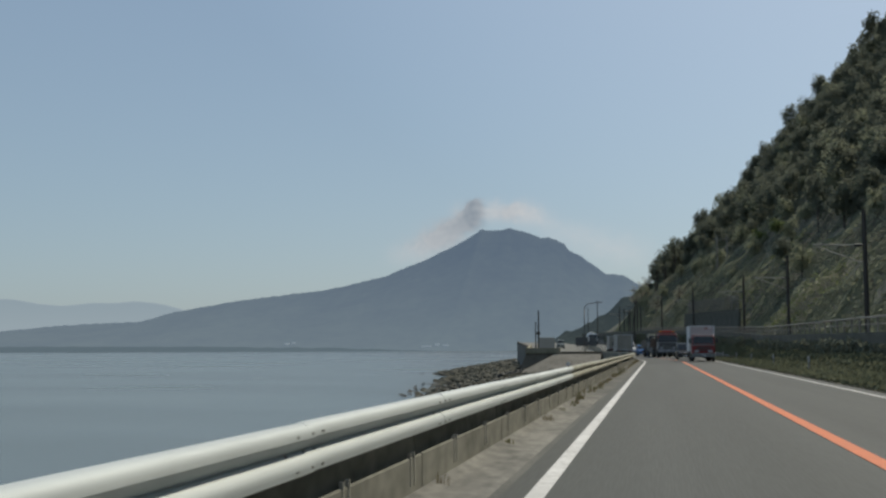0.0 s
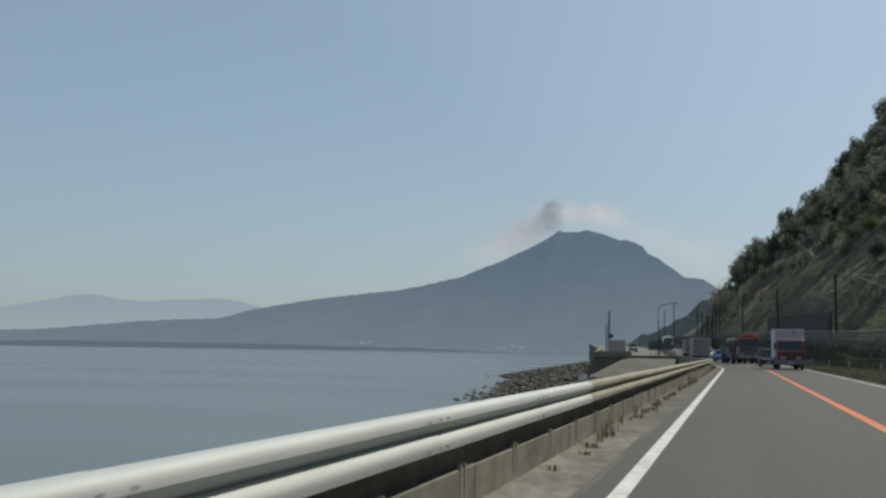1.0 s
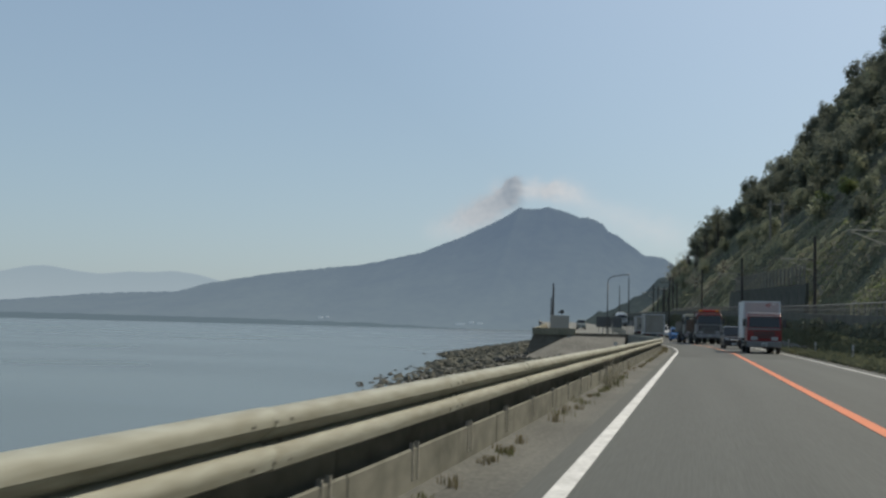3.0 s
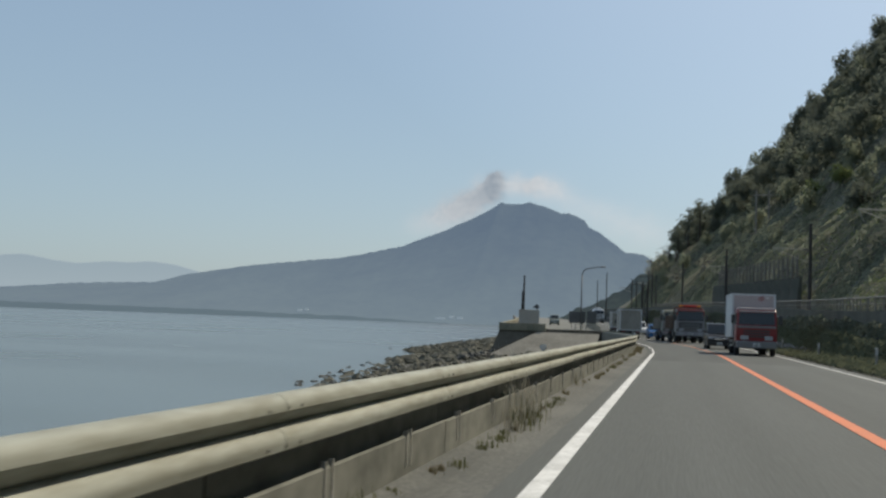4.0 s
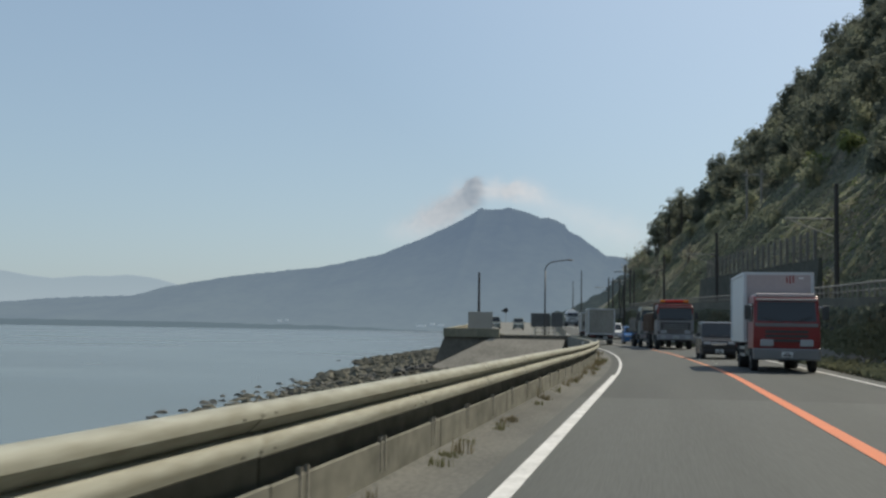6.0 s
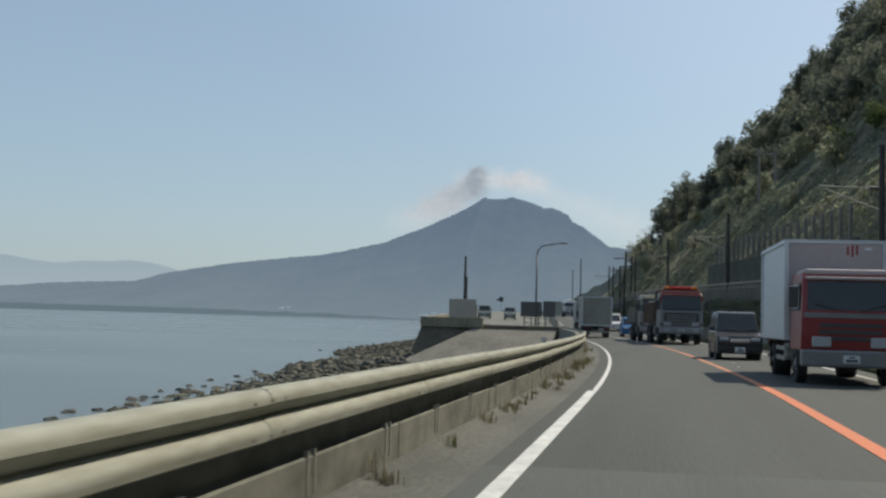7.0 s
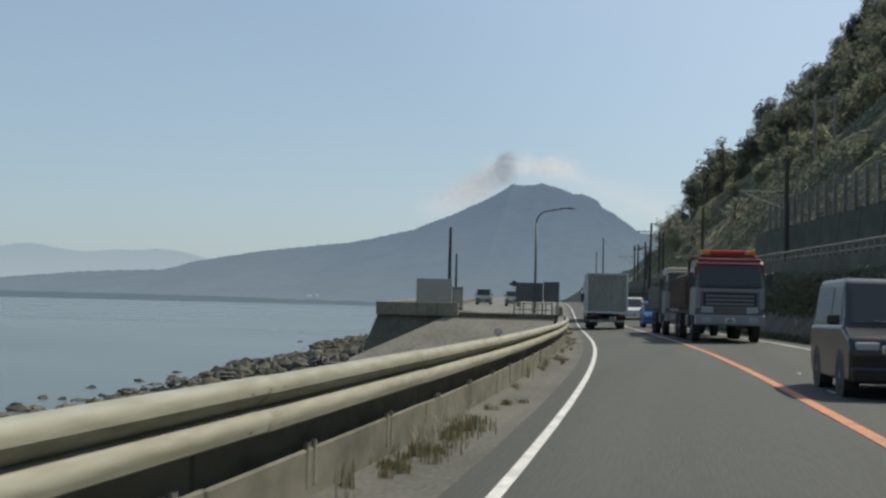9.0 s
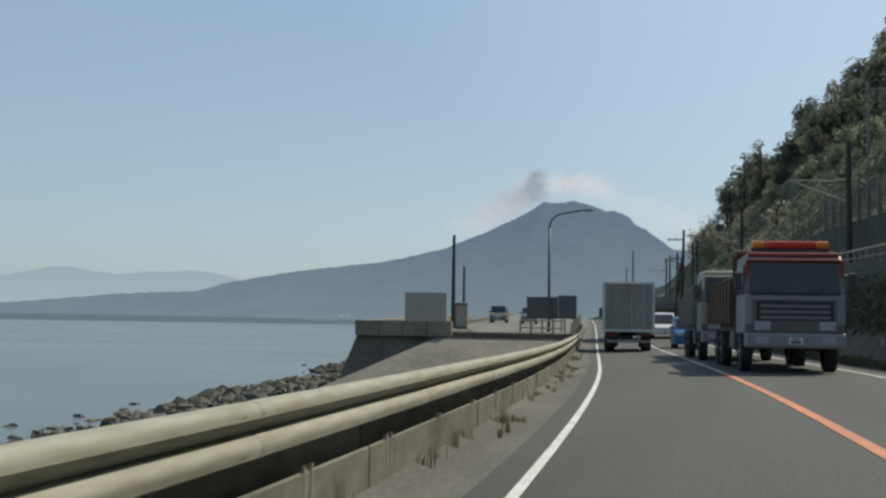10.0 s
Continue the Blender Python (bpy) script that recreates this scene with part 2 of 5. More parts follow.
BROWN_BODY = mk("rusty_tipper_body", (0.155, 0.10, 0.07), 0.7, (0.09, 0.06, 0.045), scale=1.2, fine=10, amount=0.6, bump=0.1)
GLASS = plain("dark_window_glass", (0.022, 0.024, 0.025), 0.08, 0.0, 0.6)
LAMP_RED = plain("red_lamp_lens", (0.6, 0.045, 0.025), 0.25)
LAMP_AMBER = plain("amber_lamp_lens", (0.75, 0.24, 0.03), 0.25)
TAIL_RED = plain("dull_tail_lamp_lens", (0.15, 0.02, 0.016), 0.3)
LAMP_CLEAR = plain("clear_lamp_lens", (0.42, 0.43, 0.44), 0.12)
PLATE = plain("pale_plate", (0.66, 0.67, 0.65), 0.5)
BEIGE_BOARD = mk("beige_board", (0.4, 0.385, 0.345), 0.8, (0.34, 0.325, 0.29), scale=1.0, fine=12, amount=0.4, bump=0.02)
REFLECTOR = plain("pale_reflector", (0.50, 0.50, 0.49), 0.35)
DRY_GRASS = leaf("dry_roadside_grass", (0.16, 0.14, 0.085), (0.28, 0.25, 0.16), 0.3, 0.7)
PALE_STRAW = leaf("bleached_straw", (0.33, 0.315, 0.26), (0.47, 0.45, 0.38), 0.3, 0.7)
GREEN_GRASS = leaf("green_roadside_grass", (0.115, 0.122, 0.062), (0.2, 0.2, 0.11), 0.35, 0.7)
# these glow in their haze colour, in place of the air in between
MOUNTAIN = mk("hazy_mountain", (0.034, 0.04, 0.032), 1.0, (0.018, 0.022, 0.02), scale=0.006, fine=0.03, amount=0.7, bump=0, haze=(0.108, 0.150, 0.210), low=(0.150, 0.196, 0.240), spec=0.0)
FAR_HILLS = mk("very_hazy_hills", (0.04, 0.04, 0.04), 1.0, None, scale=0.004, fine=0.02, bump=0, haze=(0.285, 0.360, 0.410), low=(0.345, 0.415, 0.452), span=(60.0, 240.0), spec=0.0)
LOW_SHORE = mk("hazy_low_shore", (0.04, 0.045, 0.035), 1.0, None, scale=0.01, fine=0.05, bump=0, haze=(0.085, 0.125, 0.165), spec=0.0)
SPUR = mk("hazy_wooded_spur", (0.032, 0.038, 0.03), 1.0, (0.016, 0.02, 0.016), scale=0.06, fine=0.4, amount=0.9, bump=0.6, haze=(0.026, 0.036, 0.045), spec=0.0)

SEA = bpy.data.materials.new("sea_water")
SEA.use_nodes = True
st = SEA.node_tree
sb = st.nodes["Principled BSDF"]
sb.inputs["Base Color"].default_value = (0.094, 0.113, 0.112, 1)
sb.inputs["Roughness"].default_value, sb.inputs["IOR"].default_value = 0.22, 1.33
sg = st.nodes.new("ShaderNodeNewGeometry")
smap = st.nodes.new("ShaderNodeMapping")
smap.inputs["Scale"].default_value = (0.5, 1.0, 1.0)
st.links.new(sg.outputs["Position"], smap.inputs[0])
sn, sn2 = st.nodes.new("ShaderNodeTexNoise"), st.nodes.new("ShaderNodeTexNoise")
sn.inputs["Scale"].default_value, sn.inputs["Detail"].default_value = 1.1, 4
sn2.inputs["Scale"].default_value, sn2.inputs["Detail"].default_value = 0.02, 3
sbp = st.nodes.new("ShaderNodeBump")
sbp.inputs["Strength"].default_value, sbp.inputs["Distance"].default_value = 0.09, 0.08
for q in (sn, sn2):
    st.links.new(smap.outputs[0], q.inputs["Vector"])
st.links.new(sn.outputs[0], sbp.inputs["Height"])
st.links.new(sbp.outputs[0], sb.inputs["Normal"])
srg = st.nodes.new("ShaderNodeMapRange")
srg.inputs[1].default_value, srg.inputs[2].default_value, srg.inputs[3].default_value, srg.inputs[4].default_value = 0.35, 0.65, 0.22, 0.28
st.links.new(sn2.outputs[0], srg.inputs[0])
st.links.new(srg.outputs[0], sb.inputs["Roughness"])

SMOKE = bpy.data.materials.new("volcanic_smoke")
SMOKE.use_nodes = True
kt = SMOKE.node_tree
kt.nodes.remove(kt.nodes["Principled BSDF"])
katt, ktone = kt.nodes.new("ShaderNodeAttribute"), kt.nodes.new("ShaderNodeAttribute")
katt.attribute_name, ktone.attribute_name = "puff", "tone"
kmix = kt.nodes.new("ShaderNodeMix")
kmix.data_type = 'RGBA'
kmix.inputs[6].default_value, kmix.inputs[7].default_value = (0.655, 0.675, 0.69, 1), (0.25, 0.295, 0.35, 1)
kt.links.new(ktone.outputs["Fac"], kmix.inputs[0])
# smoke brightness is emitted by the sheet itself, not lit by the sun
kem, ktr, kms = kt.nodes.new("ShaderNodeEmission"), kt.nodes.new("ShaderNodeBsdfTransparent"), kt.nodes.new("ShaderNodeMixShader")
kt.links.new(kmix.outputs[2], kem.inputs[0])
kt.links.new(katt.outputs["Fac"], kms.inputs[0])
kt.links.new(ktr.outputs[0], kms.inputs[1])
kt.links.new(kem.outputs[0], kms.inputs[2])
kt.links.new(kms.outputs[0], kt.nodes["Material Output"].inputs[0])


# ---- building helpers ----
def smooth(a, b, v):
    u = min(1.0, max(0.0, (v - a) / (b - a)))
    return u * u * (3 - 2 * u)


def xc(y):
    """How far the road has swung to the left at y."""
    s = max(0.0, y - 133.0)
    if s < 55:
        return -0.001 * s * s
    return -3.025 - 0.11 * (s - 55) - 0.00012 * max(0.0, s - 110) ** 2


def centre(y):
    """Lateral place of the centre line, which draws in a little on the bend."""
    return 2.33 - 0.2 * smooth(136, 158, y)


def slope(y):
    return (xc(y + 0.5) - xc(y - 0.5))


def grade(y):
    """How far the road has climbed beyond the bend."""
    return piecewise(y, ((214, 0.0), (224, 0.1), (235, 0.42), (248, 0.76), (260, 1.05), (280, 1.42), (300, 1.75), (325, 2.03), (350, 2.2), (420, 2.4)))


def bank(lat, y):
    return 0.02 * smooth(138, 175, y) * (lat + 1.0) + grade(y)


def at(lat, y, z=0.0, turn=0.0):
    return pose(lat + xc(y), y, z + bank(max(-2.2, min(lat, 6.5)), y), 0, 0, math.degrees(math.atan(-slope(y))) + turn)


def piecewise(v, pts):
    return float(np.interp(v, [p[0] for p in pts], [p[1] for p in pts]))


def bench(y):
    """Height of the railway bench beside the road."""
    return piecewise(y, ((60, 1.1), (124, 1.65), (172, 2.5), (200, 3.0), (232, 3.6), (320, 4.6), (420, 5.5)))


def bx(bm, x0, x1, y0, y1, z0, z1):
    v = [bm.verts.new((x, y, z)) for z in (z0, z1) for y in (y0, y1) for x in (x0, x1)]
    for f in ((0, 2, 3, 1), (4, 5, 7, 6), (0, 1, 5, 4), (2, 6, 7, 3), (0, 4, 6, 2), (1, 3, 7, 5)):
        bm.faces.new([v[i] for i in f])
    return bm


def cyl(bm, a, b, r, r2=None, n=10, caps=True):
    a, b = Vector(a), Vector(b)
    d = (b - a).normalized()
    u = d.orthogonal().normalized()
    w = d.cross(u)
    r2 = r if r2 is None else r2
    ra, rb = [], []
    for i in range(n):
        c = u * math.cos(2 * math.pi * i / n) + w * math.sin(2 * math.pi * i / n)
        ra.append(bm.verts.new(a + c * r))
        rb.append(bm.verts.new(b + c * r2))
    for i in range(n):
        bm.faces.new((ra[i], ra[(i + 1) % n], rb[(i + 1) % n], rb[i]))
    if caps:
        bm.faces.new(ra[::-1])
        bm.faces.new(rb)
    return bm


def tube(bm, pts, r, n=8):
    for a, b in zip(pts[:-1], pts[1:]):
        cyl(bm, a, b, r, n=n)
    return bm


def prism(bm, yz, x0, x1, lean=0.0, belt=1e9):
    """A side outline, (y, z) pairs, drawn across from x0 to x1; above belt both sides lean in."""
    def side(x, s):
        return [bm.verts.new((x + s * lean * max(0.0, z - belt), y, z)) for y, z in yz]
    a, b = side(x0, 1), side(x1, -1)
    n = len(yz)
    for i in range(n):
        bm.faces.new((a[i], a[(i + 1) % n], b[(i + 1) % n], b[i]))
    bm.faces.new(a[::-1])
    bm.faces.new(b)
    return bm


def rounded(bm, w=0.02, seg=2):
    bmesh.ops.bevel(bm, geom=bm.edges[:], offset=w, segments=seg, affect='EDGES', profile=0.5, clamp_overlap=True)
    return bm


def mesh_of(name, bm, material, shade_smooth=False):
    bmesh.ops.recalc_face_normals(bm, faces=bm.faces[:])
    me = bpy.data.meshes.new(name)
    bm.to_mesh(me)
    bm.free()
    me.materials.append(material)
    if shade_smooth:
        me.shade_smooth()
    return me


def part(name, bm, material, parent, label="", shade_smooth=False):
    ob = new(name, mesh_of(name, bm, material, shade_smooth))
    ob.parent = parent
    if label:
        tagged(ob, label)
    return ob


def child(name, me, parent, m=None):
    ob = new(name, me)
    ob.parent = parent
    if m is not None:
        ob.matrix_basis = m
    return ob


def thing(name, label, category, group="", kind=""):
    return tagged(new(name), label, category, group, kind)


def structure(name, bm, material, label="", shade_smooth=False, parent=None):
    ob = new(name, mesh_of(name, bm, material, shade_smooth))
    if parent:
        ob.parent = parent
        return ob
    return tagged(ob, label, "", "", "structure")


def array_mesh(name, verts, faces, material):
    me = bpy.data.meshes.new(name)
    me.from_pydata(verts.tolist() if hasattr(verts, "tolist") else verts, [], faces.tolist() if hasattr(faces, "tolist") else faces)
    me.materials.append(material)
    return me


def ribbon(name, lats, y0, y1, step, material, label="", parent=None, z=None):
    """A strip along the road; lats are (lateral, height) pairs across it, or a function of y that gives them."""
    bm = bmesh.new()
    n = max(1, round((y1 - y0) / step))
    prev = None
    for i in range(n + 1):
        y = y0 + (y1 - y0) * i / n
        row = lats(y) if callable(lats) else lats
        cur = [bm.verts.new((l + xc(y), y, h + bank(max(-2.2, min(l, 6.5)), y) - (grade(y) if l > 7.7 else 0))) for l, h in row]
        if prev:
            for a in range(len(cur) - 1):
                bm.faces.new((prev[a], prev[a + 1], cur[a + 1], cur[a]))
        prev = cur
    return structure(name, bm, material, label, parent=parent)


# ---- ground, sea and road ----
def shore(y):
    return piecewise(y, ((60, -15.0), (130, -17.0), (150, -21.0), (166, -25.5), (180, -28.0), (212, -32.0), (235, -36.0), (262, -37.5), (276, -42.5), (290, -47.5), (330, -50.5), (430, -58.0)))


def ground_row(y):
    e = xc(y)
    s = shore(y)
    g = grade(y)
    return [(-3000, -9.0), (s - 60, -7.5), (s - 6, -4.8), (s, -4.32), ((s + e - 7) * 0.5, -2.7), (e - 7, -1.6), (e - 3.2, -0.9 + g), (e - 2.3, -0.35 + g),
            (e + 6.2, -0.3 + g), (e + 8.8, bench(y) - 0.35), (e + 11.0, bench(y) - 0.3), (e + 40, 3.0), (3000, 3.0)]


bm = bmesh.new()
prev = None
for i in range(0, 101):
    y = -60 + 7.0 * i if i < 95 else (620, 760, 1000, 1600, 3000, 4950)[i - 95]
    cur = [bm.verts.new((x, y, z + (0.12 * noise.noise((x * 0.4, y * 0.4, 0)) if -60 < x < -4 else 0))) for x, z in ground_row(min(y, 420))]
    if prev:
        for a in range(len(cur) - 1):
            bm.faces.new((prev[a], prev[a + 1], cur[a + 1], cur[a]))
    prev = cur
ground = structure("ground", bm, BEACH, "pebbly shore and ground sloping down to the sea")

bm = bmesh.new()
v = [bm.verts.new(p) for p in ((-4900, -300, -4.3), (2500, -300, -4.3), (2500, 4980, -4.3), (-4900, 4980, -4.3))]
bm.faces.new(v)
sea = structure("water", bm, SEA, "calm grey-blue sea under a hazy sky")

road = ribbon("road", lambda y: [(-1.25, 0), (0.7, 0.012), (2.33, 0.02), (4.2, 0.012), (6.0 + 0.5 * smooth(130, 175, y), 0), (6.2 + 0.5 * smooth(130, 175, y), -0.25)], -10, 126, 4, ASPHALT, "two-lane grey asphalt coast road")
ribbon("road_2", lambda y: [(-1.25, 0), (0.7, 0.012), (2.33, 0.02), (4.2, 0.012), (6.0 + 0.5 * smooth(130, 175, y), 0), (6.2 + 0.5 * smooth(130, 175, y), -0.25)], 126, 470, 4, OLD_ASPHALT, "older darker asphalt on the bend")
shoulder = ribbon("pavement", [(-2.2, -0.004), (-1.7, -0.003), (-1.25, 0.0)], -10, 470, 4, SHOULDER, "dusty grey shoulder between edge line and kerb")
verge = ribbon("trim", lambda y: [(6.18 + 0.5 * smooth(130, 175, y), -0.01), (6.7 + 0.4 * smooth(130, 175, y), 0.03), (7.3 + 0.3 * smooth(130, 175, y), 0.06)], -10, 470, 4, GRASSY, "weedy verge at the foot of the bank")
GUTTER_ROW = [(-1.9, 0.10), (-1.84, 0.06), (-1.75, 0.03), (-1.5, 0.01), (-1.4, -0.004)]
ribbon("gutter_1", [(-1.9, 0.10), (-1.84, 0.06), (-1.75, 0.035), (-1.4, 0.014), (-1.32, -0.004)], -10, 66, 4, mk("pale_gutter_dust", (0.215, 0.212, 0.19), 0.95, (0.105, 0.105, 0.096), scale=0.9, fine=7, amount=0.85, bump=0.3, stretch=(1, 0.4, 1)), "pale dusty gutter at the foot of the kerb")
ribbon("gutter_2", GUTTER_ROW, 66, 300, 4, SHOULDER, "dusty gutter at the foot of the kerb")
ribbon("trim", [(-1.03, 0.008), (-0.87, 0.008)], -10, 137, 3, WHITE_LINE, "fresh white edge line on asphalt")
ribbon("trim", [(-0.955, 0.008), (-0.86, 0.008)], 137.05, 420, 3, WHITE_LINE, "white edge line on asphalt")
ribbon("trim", lambda y: [(centre(y) - 0.1, 0.026), (centre(y) + 0.1, 0.026)], -10, 141, 3, ORANGE, "solid orange centre line on asphalt")
ribbon("trim", lambda y: [(centre(y) - 0.08, 0.026), (centre(y) + 0.08, 0.026)], 141.05, 182, 3, WORN_ORANGE, "worn orange centre line on asphalt")
ribbon("trim", lambda y: [(centre(y) - 0.06, 0.026), (centre(y) + 0.06, 0.026)], 182.05, 420, 3, OLD_LINE, "faded pale centre line on asphalt")
ribbon("trim", [(5.38, 0.012), (5.53, 0.012)], -10, 420, 3, OLD_LINE, "white edge line beside the bank")

# low concrete kerb wall under the guard rail, cast in lengths
kerb = tagged(new("kerb_wall"), "low weathered concrete kerb wall under the guard rail", "", "", "structure")
bm = bmesh.new()
section = ((-0.34, -0.9), (0.0, -0.9), (0.0, 0.35), (-0.012, 0.365), (-0.02, 0.361), (-0.07, 0.32), (-0.07, 0.68), (-0.34, 0.68))
ends = [[bm.verts.new((x, y, z)) for x, z in section] for y in (-2.485, 2.485)]
for k in range(len(section)):
    n = (k + 1) % len(section)
    bm.faces.new((ends[0][k], ends[0][n], ends[1][n], ends[1][k]))
bm.faces.new(ends[0][::-1])
bm.faces.new(ends[1])
kerb_mesh = mesh_of("kerb_block", bm, CONCRETE)
for i in range(44):
    y = 28 + 5.0 * i
    child("kerb_block", kerb_mesh, kerb, at(-1.873, y, 0.004 * math.sin(i * 1.7)))

# ---- guard rail ----
W_PROFILE = ((0.0, 0.825), (0.020, 0.823), (0.040, 0.817), (0.056, 0.808), (0.068, 0.796), (0.0745, 0.782), (0.078, 0.768), (0.079, 0.748),
             (0.004, 0.679), (0.001, 0.674), (0.006, 0.671), (0.030, 0.664), (0.050, 0.652), (0.065, 0.637), (0.074, 0.622), (0.079, 0.606),
             (0.076, 0.585), (0.072, 0.561), (0.010, 0.536), (0.0, 0.533))


def beam_mesh(material, length=4.06):
    bm = bmesh.new()
    rows = []
    for y in (-length / 2, -length / 4, 0, length / 4, length / 2):
        front = [bm.verts.new((d, y, z)) for d, z in W_PROFILE]
        back = [bm.verts.new((d - 0.008, y, z)) for d, z in W_PROFILE]
        rows.append(front + back[::-1])
    n = len(rows[0])
    for a, b in zip(rows[:-1], rows[1:]):
        for i in range(n):
            bm.faces.new((a[i], a[(i + 1) % n], b[(i + 1) % n], b[i]))
    bm.faces.new(rows[0][::-1])
    bm.faces.new(rows[-1])
    me = mesh_of("beam", bm, material, True)
    me.set_sharp_from_angle(angle=radians(38))
    return me


def bolt_mesh():
    return mesh_of("bolt", cyl(bmesh.new(), (-0.002, 0, 0), (0.008, 0, 0.002), 0.0075, n=8), BOLT)


def post_mesh():
    bm = bmesh.new()
    for y in (-0.07, 0.07):
        bx(bm, -0.03, 0.0, y - 0.012, y + 0.012, 0.14, 0.40)
    return mesh_of("post", bm, PALE_POST)


POST, BOLTS = post_mesh(), bolt_mesh()
rails = {}
for key, mat_r, text in (("new", GALV, "bright galvanised steel guard rail on a concrete kerb"), ("old", OLD_RAIL, "weathered beige steel guard rail on a concrete kerb")):
    rails[key] = (thing("guard_rail", text, "guard rail"), beam_mesh(mat_r))
for i in range(49):
    y = 24.1 + 4.0 * i
    own, beam = rails["new" if y < 62 else "old"]
    b = child("beam", beam, own, at(-1.86 + 0.003 * math.sin(i * 2.1), y, 0.004 * math.sin(i * 1.3)))
    for k, h in ((-0.26, 0.762), (0.0, 0.765), (0.2, 0.766), (-0.3, 0.666), (0.0, 0.667), (0.2, 0.667), (-0.26, 0.583), (0.0, 0.585), (0.2, 0.586)):
        child("bolt", BOLTS, own, at(-1.86 + (0.078 if h > 0.7 else 0.075 if h < 0.65 else 0.024), y + 1.98 + k, h))
    for k in (-1.0, 1.0):
        child("post", POST, own, at(-1.866, y + k, 0))

for y in (61.75, 97.9, 137.6, 155.6):
    r = thing("rail_reflector", "pair of round pale reflectors on the guard rail", "reflector", "reflectors along the guard rail")
    for k in (0.0, 0.18):
        bm = cyl(bmesh.new(), (0, k - 0.012, 0.08), (0, k + 0.012, 0.08), 0.04, n=24)
        part("disc", bm, REFLECTOR, r)
        bm = cyl(bmesh.new(), (0, k - 0.006, 0.08), (0, k + 0.02, 0.08), 0.0455, n=24)
        part("rim", bm, PALE_POST, r)
        bm = bx(bmesh.new(), -0.012, 0.012, k - 0.008, k + 0.008, -0.01, 0.05)
        part("bracket", bm, POST_STEEL, r)
    r.matrix_basis = at(-1.86, y - 0.24, 0.802)

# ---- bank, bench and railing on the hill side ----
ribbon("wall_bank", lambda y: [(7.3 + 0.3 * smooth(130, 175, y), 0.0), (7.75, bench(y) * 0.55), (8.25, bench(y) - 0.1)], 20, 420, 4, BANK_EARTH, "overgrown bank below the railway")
MOSSY = mk("mossy_parapet_concrete", (0.14, 0.136, 0.11), 0.95, (0.08, 0.082, 0.064), scale=0.5, fine=6, amount=0.7, bump=0.3)
ribbon("wall_parapet", lambda y: [(8.18, bench(y) - 0.62), (8.14, bench(y) + 0.5), (8.5, bench(y) + 0.5), (8.5, bench(y) - 0.4)], 20, 420, 4, MOSSY, "long mossy concrete parapet on top of the bank")
ribbon("railway_bench", lambda y: [(8.5, bench(y) - 0.02), (11.6, bench(y))], 20, 420, 4, EARTH, "level railway bench behind the parapet")

bm = bx(bmesh.new(), -0.035, 0.035, -0.045, 0.045, 0, 0.62)
RPOST = mesh_of("post", bm, FENCE_STEEL)
for y0, y1, dense in ((44, 136, False), (136, 268, True)):
    rail_fence = thing("pipe_railing", "grey steel pipe railing on the concrete parapet", "railing", "railings above the bank")
    step = 2.0
    y = y0
    while y < y1:
        ya = y + step
        bm = bmesh.new()
        for h in (0.6, 0.32):
            cyl(bm, (8.32 + xc(y), y, bench(y) + 0.5 + h), (8.32 + xc(ya), ya, bench(ya) + 0.5 + h), 0.04 if h > 0.5 else 0.022, n=6)
        part("pipe", bm, FENCE_STEEL, rail_fence)
        child("post", RPOST, rail_fence, pose(8.32 + xc(y), y, bench(y) + 0.48))
        if dense:
            child("post", RPOST, rail_fence, pose(8.32 + xc(y + 1), y + 1, bench(y + 1) + 0.48))
        y += step

# delineators at the foot of the bank
bm = rounded(bx(bmesh.new(), -0.05, 0.05, -0.03, 0.03, -0.2, 0.85), 0.015, 1)
DEL = mesh_of("stake", bm, POST_STEEL)
bm = bx(bmesh.new(), -0.04, 0.04, -0.036, -0.03, 0.6, 0.8)
DEL2 = mesh_of("reflector", bm, REFLECTOR)
first = thing("roadside_marker", "slim grey marker post at the foot of the bank", "marker post", "marker posts by the bank")
child("stake", DEL, first)
child("reflector", DEL2, first)
first.matrix_basis = at(6.75, 90, 0)
for y in (106, 122, 138, 154, 170, 188, 206):
    copy_thing(first, at(6.75 + 0.4 * smooth(130, 175, y), y, 0))


# ---- hillside ----
def hill(lat, y):
    b = bench(y)
    rise = 1.06 * max(0.0, lat - 11.4) - 1.6 * math.exp(-((lat - 45) / 14) ** 2)
    rise = max(rise, 0.6 * max(0.0, lat - 11.4))
    rise *= 1.0 + 0.10 * noise.noise((lat * 0.03, y * 0.02, 3.1))
    rise += min(1.0, rise / 6) * 1.6 * noise.noise((lat * 0.11, y * 0.09, 7.7))
    rise *= 1.0 + 0.015 * smooth(38, 66, lat)
    fall = smooth(352, 420, y)
    return b + rise * (1 - 0.85 * fall)


bm = bmesh.new()
prev = None
for i in range(0, 88):
    y = 30 + 4.5 * i
    cur = []
    for k in range(0, 48):
        lat = 11.4 + 0.55 * k + 0.035 * k * k
        cur.append(bm.verts.new((lat + xc(y), y, hill(lat, y) - (0.4 if k == 0 else 0))))
    if prev:
        for a in range(len(cur) - 1):
            bm.faces.new((prev[a], prev[a + 1], cur[a + 1], cur[a]))
    prev = cur
structure("hillside", bm, EARTH, "steep wooded hillside above the railway", True)

